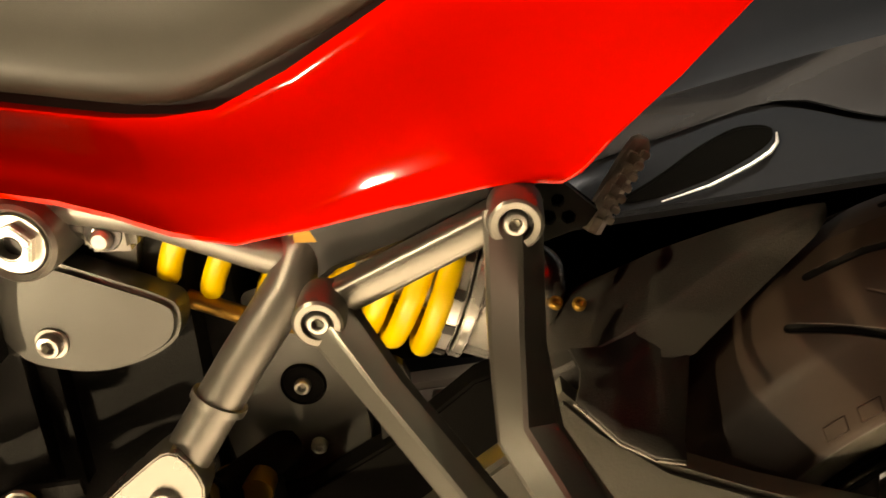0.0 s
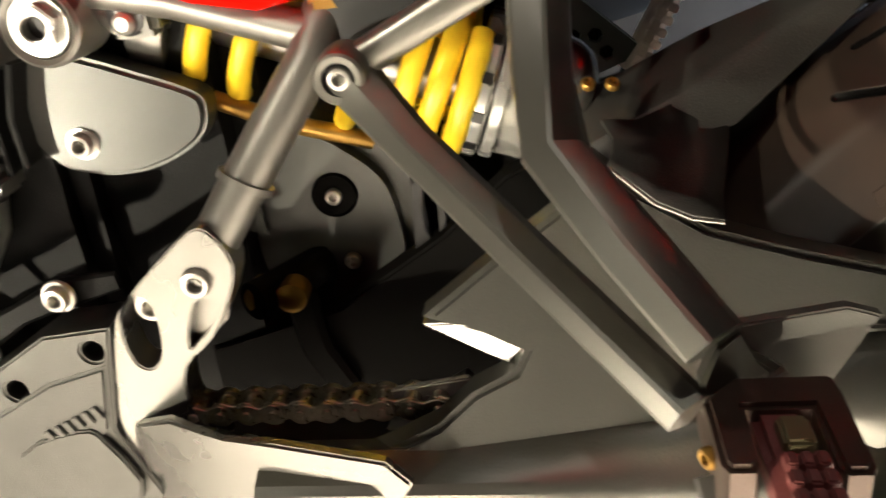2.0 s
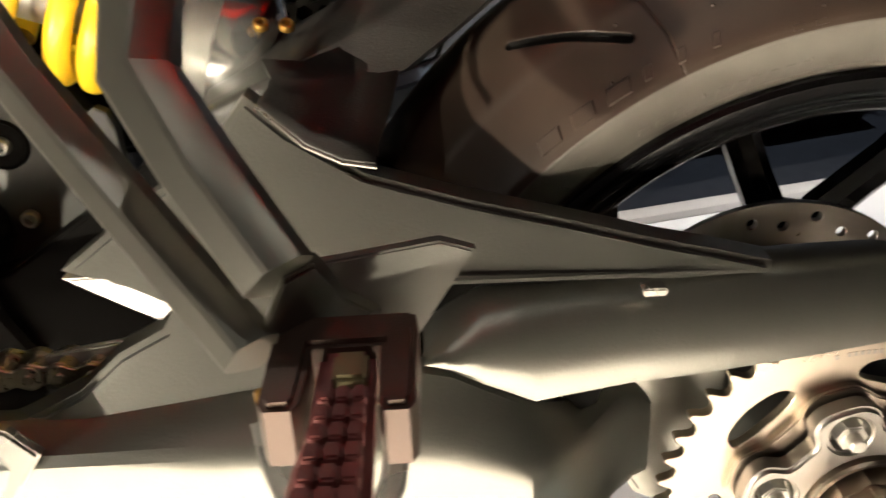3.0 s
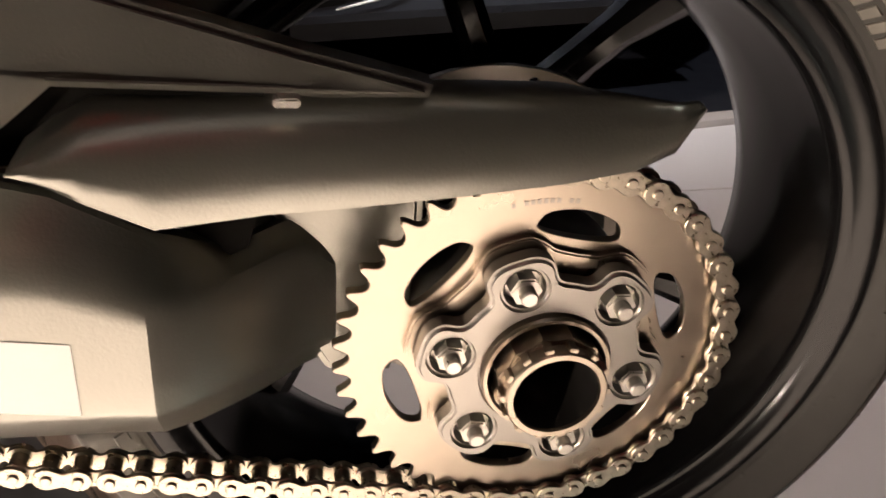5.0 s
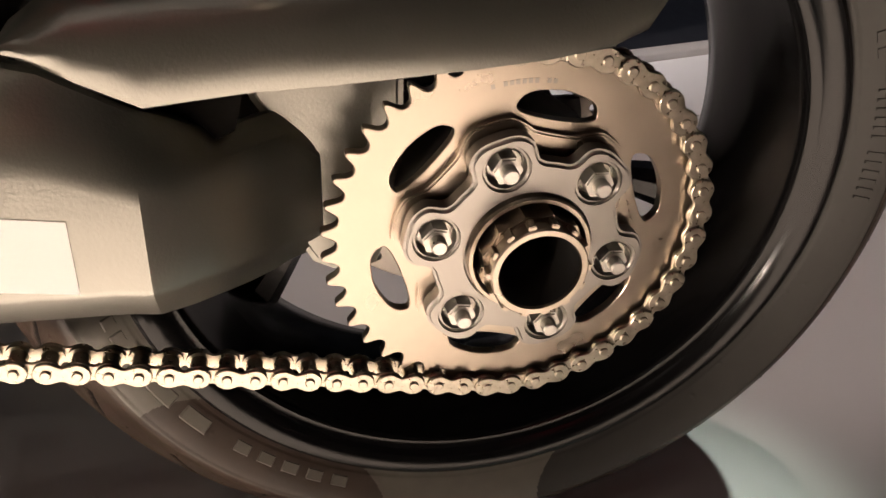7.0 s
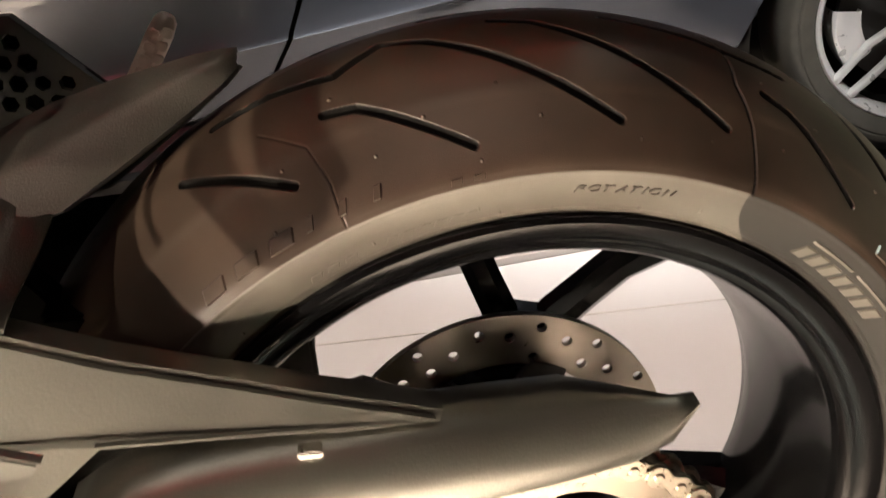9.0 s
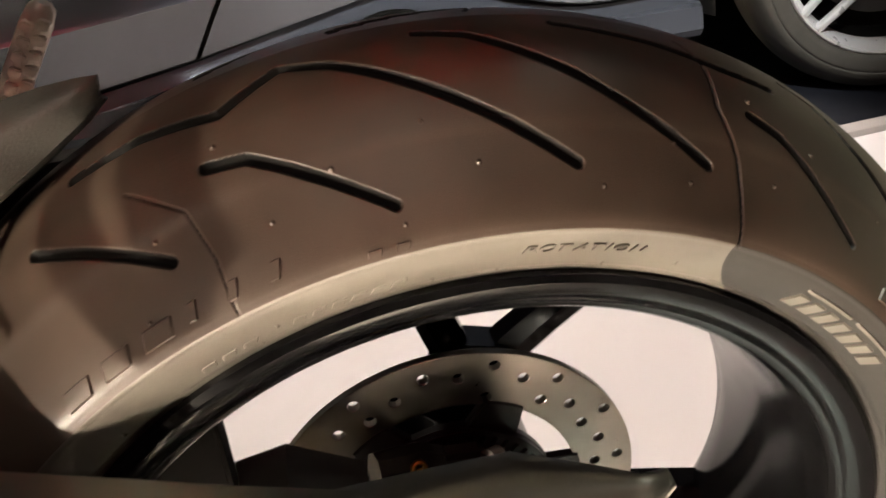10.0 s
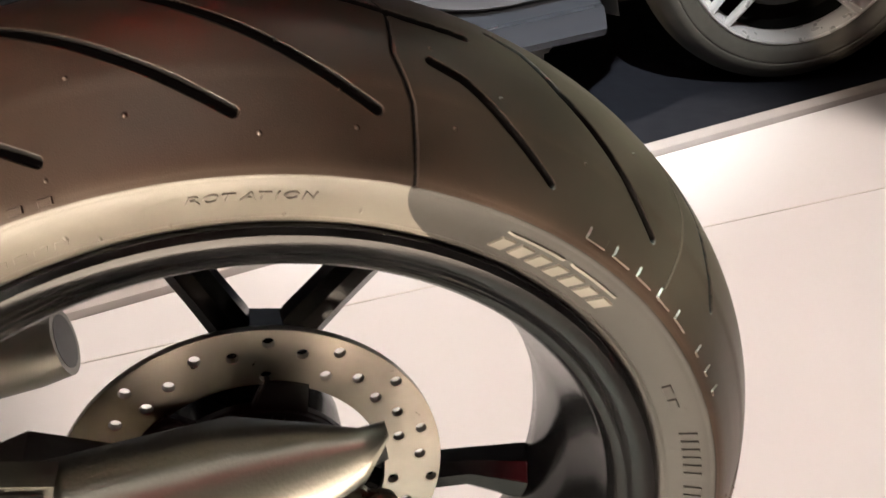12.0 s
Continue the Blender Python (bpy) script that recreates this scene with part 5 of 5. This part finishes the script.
part("ring_boss", revolve([(0.018, 0.012), (0.0215, 0.006), (0.0235, 0.012), (0.0235, 0.04)], (-0.652, 0.012, 0.659), 36), ENGINE, engine)
boss((-0.700, 0.02, 0.635), 0.010, 0.03, STEEL)
part("stud", tube([(-0.689, 0.02, 0.624), (-0.690, 0.02, 0.606)], 0.0045, 12), STEEL, engine)
# collar nut on a threaded post
part("post", tube([(-0.653, 0.012, 0.616), (-0.660, 0.010, 0.592), (-0.664, 0.008, 0.568)], 0.0085, 20), SATIN, engine, "polished metal post")
for k, (r, h) in enumerate(((0.0125, 0.0035), (0.0118, 0.003))):
    part("washer", tube([(-0.6525, 0.012, 0.616 + 0.004 * k), (-0.6522, 0.012, 0.616 + 0.004 * k + h)], r, 24), STEEL, engine)
part("collar_nut", sweep([(-0.652, 0.012, 0.6235), (-0.6505, 0.012, 0.633)], [((0.0105 if j % 2 else 0.0092) * math.cos(j * math.pi / 12), (0.0105 if j % 2 else 0.0092) * math.sin(j * math.pi / 12)) for j in range(24)]), STEEL, engine)
part("rubber_cap", tube([(-0.650, 0.012, 0.634), (-0.648, 0.014, 0.648)], 0.0085, 16, (1, 0.6)), BLACKP, engine)
part("pump_body", join(block(-0.690, -0.632, 0.006, 0.05, 0.556, 0.570, 0.004), sweep([(-0.656, 0.012, 0.557), (-0.657, 0.010, 0.538), (-0.660, 0.006, 0.518)], circle(0, 0, 0.021, 20), taper=(1.05, 0.95, 0.55))), SATIN, engine, "cast pump body with a flange")
socket_bolt(engine, (-0.634, 0.01, 0.574), 0.005, (0, -0.6, 0.8), flange=False)
for x0, x1, z0, z1 in ((-0.622, -0.631, 0.625, 0.568), (-0.612, -0.620, 0.628, 0.572), (-0.638, -0.645, 0.640, 0.610)):
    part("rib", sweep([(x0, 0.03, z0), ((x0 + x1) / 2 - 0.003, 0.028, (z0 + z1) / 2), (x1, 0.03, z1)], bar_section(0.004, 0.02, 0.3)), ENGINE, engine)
hose = part("hose", tube([(-0.78, -0.02, 0.49), (-0.72, -0.03, 0.502), (-0.685, -0.032, 0.516), (-0.655, -0.03, 0.530), (-0.645, -0.02, 0.542)], 0.0125, 20), BLACKP, engine, "black rubber hose")
part("hose_clip", tube([(-0.653, -0.0305, 0.5305), (-0.647, -0.028, 0.535)], 0.0148, 20), BLACKP, hose)
part("wire", tube([(-0.72, -0.03, 0.53), (-0.70, -0.034, 0.50), (-0.686, -0.034, 0.475), (-0.662, -0.03, 0.463), (-0.652, -0.025, 0.467)], 0.0028, 10), BLACKP, engine)
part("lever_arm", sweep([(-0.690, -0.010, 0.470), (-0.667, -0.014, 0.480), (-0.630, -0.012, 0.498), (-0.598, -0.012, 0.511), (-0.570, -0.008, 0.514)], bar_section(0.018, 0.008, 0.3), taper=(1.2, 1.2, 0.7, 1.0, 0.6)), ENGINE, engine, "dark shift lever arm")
part("crankcase_cover", revolve(smooth([(0.0, -0.022), (0.05, -0.020), (0.078, -0.012), (0.09, 0.0), (0.092, 0.02), (0.092, 0.07)], 3, False), (-0.755, -0.015, 0.405), 56), CAST, engine, "round satin crankcase cover")
socket_bolt(engine, (-0.6735, -0.035, 0.4265), 0.0075)

# raised step on the sprocket cover with plain bars in place of the maker's lettering
step = part("cover_step", plate([(-0.648, 0.4475), (-0.610, 0.468), (-0.574, 0.478), (-0.583, 0.436), (-0.604, 0.414), (-0.650, 0.395), (-0.66, 0.42)], -0.0385, 0.006, (), 0.002), CAST, engine)
for k in range(6):
    x, z = -0.6175 + 0.0063 * k, 0.4345 + 0.00295 * k
    part("letter_bar", turned(block(-0.0022, 0.0022, -0.0405, -0.036, -0.0042, 0.0042, 0.0006), Matrix.Translation((x, 0, z)) @ Matrix.Rotation(-0.45, 4, "Y")), CAST, step)
part("cover_panel", plate(smooth([(-0.640, 0.422), (-0.600, 0.438), (-0.586, 0.43), (-0.575, 0.39), (-0.655, 0.375)], 3), -0.041, 0.004, (), 0.0012), CAST, step)

# -- pieces round the pivot nut and spring --
part("nut_hex", shift(plate([(0.0125 * math.cos(j * math.pi / 3 + 0.3), 0.0125 * math.sin(j * math.pi / 3 + 0.3)) for j in range(6)], 0.0135 - 0.006, 0.01, [circle(0, 0, 0.0062, 20)], 0.001), (-0.5844, 0, 0.6476)), STEEL, engine)
part("nut_washer", revolve([(0.008, 0.004), (0.0158, 0.004), (0.0165, 0.006), (0.0165, 0.012)], (-0.5844, 0.009, 0.6476), 36), STEEL, engine)
part("nut_bore", revolve([(0, 0.006), (0.0068, 0.006), (0.0062, 0.0)], (-0.5844, 0.008, 0.6476), 20), BLACKP, engine)
part("casting_arm", join(sweep([(-0.575, 0.045, 0.66), (-0.555, 0.04, 0.652), (-0.535, 0.04, 0.648)], bar_section(0.026, 0.025, 0.3)), block(-0.558, -0.530, 0.028, 0.06, 0.634, 0.658, 0.004)), ALU, engine, "light cast lug with a pin")
part("pin", revolve([(0, -0.001), (0.004, -0.001), (0.0058, 0.001), (0.0058, 0.01)], (-0.546, 0.024, 0.643), 16), STEEL, engine)
part("pin_recess", revolve([(0.006, 0), (0.0095, -0.0005), (0.0105, 0.002)], (-0.545, 0.0275, 0.646), 20), BLACKP, engine)
part("gold_pipe", tube([(-0.62, 0.07, 0.632), (-0.575, 0.065, 0.617), (-0.53, 0.062, 0.594), (-0.485, 0.07, 0.571), (-0.44, 0.09, 0.55)], 0.0055, 14), GOLD, bike, "gold coloured pipe")
LAY = BRACKET_LAY
part("inner_strut", sweep([(-0.445, 0.022, 0.628), (-0.43, 0.020, 0.640), (-0.39, 0.018, 0.655), (-0.345, 0.014, 0.668)], bar_section(0.03, 0.012, 0.3)), BLACKP, bracket, "black plastic inner strut")
part("tie_block", block(-0.446, -0.428, 0.014, 0.03, 0.640, 0.652, 0.003), GOLD, bracket)
LAY = BODY_LAY
link = part("linkage", join(tube([(-0.512, 0.03, 0.476), (-0.500, 0.05, 0.475), (-0.48, 0.08, 0.475)], 0.012, 18), sweep([(-0.49, 0.05, 0.47), (-0.485, 0.05, 0.43), (-0.47, 0.05, 0.40)], bar_section(0.02, 0.012, 0.3))), INNER, bike, "dark rocker linkage")
for x, r in ((-0.508, 0.0105), (-0.490, 0.0095)):
    part("linkage_bolt", revolve([(0, -0.004), (r * 0.6, -0.004), (r, -0.002), (r, 0.012)], (x, 0.034, 0.4755), 20), GOLD, link)
part("shield_tip", plate([(-0.552, 0.513), (-0.528, 0.523), (-0.512, 0.533), (-0.51, 0.50)], 0.07, 0.004, (), 0.001), COVER, engine)
part("dark_link_plate", plate(smooth([(-0.412, 0.54), (-0.398, 0.53), (-0.400, 0.455), (-0.412, 0.45), (-0.418, 0.49)], 3), 0.064, 0.008, [smooth([(-0.409, 0.525), (-0.402, 0.52), (-0.403, 0.495), (-0.410, 0.50)], 3)], 0.001), BLACKP, bike)

# -- far side: passenger peg, perforated hanger, exhaust tip --
LAY = STRAIGHT
far = part("right_footpeg", sweep([(-0.264, 0.330, 0.523), (-0.246, 0.330, 0.557), (-0.227, 0.330, 0.589), (-0.2215, 0.330, 0.599), (-0.2195, 0.330, 0.603)], bar_section(0.019, 0.022, 0.3), taper=(1, 1, 1, 0.85, 0.5)), FARPEG, bike, "folded passenger footpeg with studs")
for k in range(7):
    for row in (-1, 1):
        u = (k + 0.3) / 7
        part("stud", turned(block(-0.0038, 0.0038, -0.004, 0.004, -0.0032, 0.0032, 0.001), Matrix.Translation((-0.2555 + 0.034 * u + row * 0.0048, 0.319, 0.532 + 0.066 * u)) @ Matrix.Rotation(radians(28), 4, "Y")), FARPEG, far)
LAY = FAR_LAY
HANG = [(-0.360, 0.602), (-0.326, 0.603), (-0.263, 0.546), (-0.272, 0.533), (-0.311, 0.518), (-0.360, 0.526)]


def pockets():
    """Six-sided pockets in staggered rows, clear of the plate's edges."""
    out = []
    for i in range(8):
        for j in range(8):
            x, z = -0.369 + 0.0165 * i + 0.008 * (j % 2), 0.512 + 0.0145 * j
            gap = min(((b[0] - a[0]) * (z - a[1]) - (b[1] - a[1]) * (x - a[0])) / -math.dist(a, b) for a, b in zip(HANG, HANG[1:] + HANG[:1]))
            if gap > 0.0095:
                out.append(circle(x, z, 0.0066 + 0.0008 * math.sin(5 * i + 3 * j), 6, 0.5 * i + j))
    return out


hang = part("right_hanger", plate(HANG, 0.288, 0.010, pockets(), 0.001), COVER, bike, "dark grey hanger bracket with pockets")
# black backing gives the pockets their shade as colour
part("pocket_backing", plate([(x * 0.98 - 0.006, 0.57 + (z - 0.57) * 0.95) for x, z in HANG], 0.2945, 0.006, (), 0.0), INNER, hang)
LAY = EXHAUST_LAY
sil = part("silencer", tube([(-0.42, 0.345, 0.30), (-0.25, 0.34, 0.312), (-0.16, 0.335, 0.322), (-0.137, 0.334, 0.326)], 0.030, 32, (1.2, 1.15, 1.0, 0.92)), SATIN, bike, "satin grey silencer outlet")
part("outlet_bore", tube([(-0.16, 0.335, 0.322), (-0.1366, 0.334, 0.3262)], 0.022, 28), BLACKP, sil)
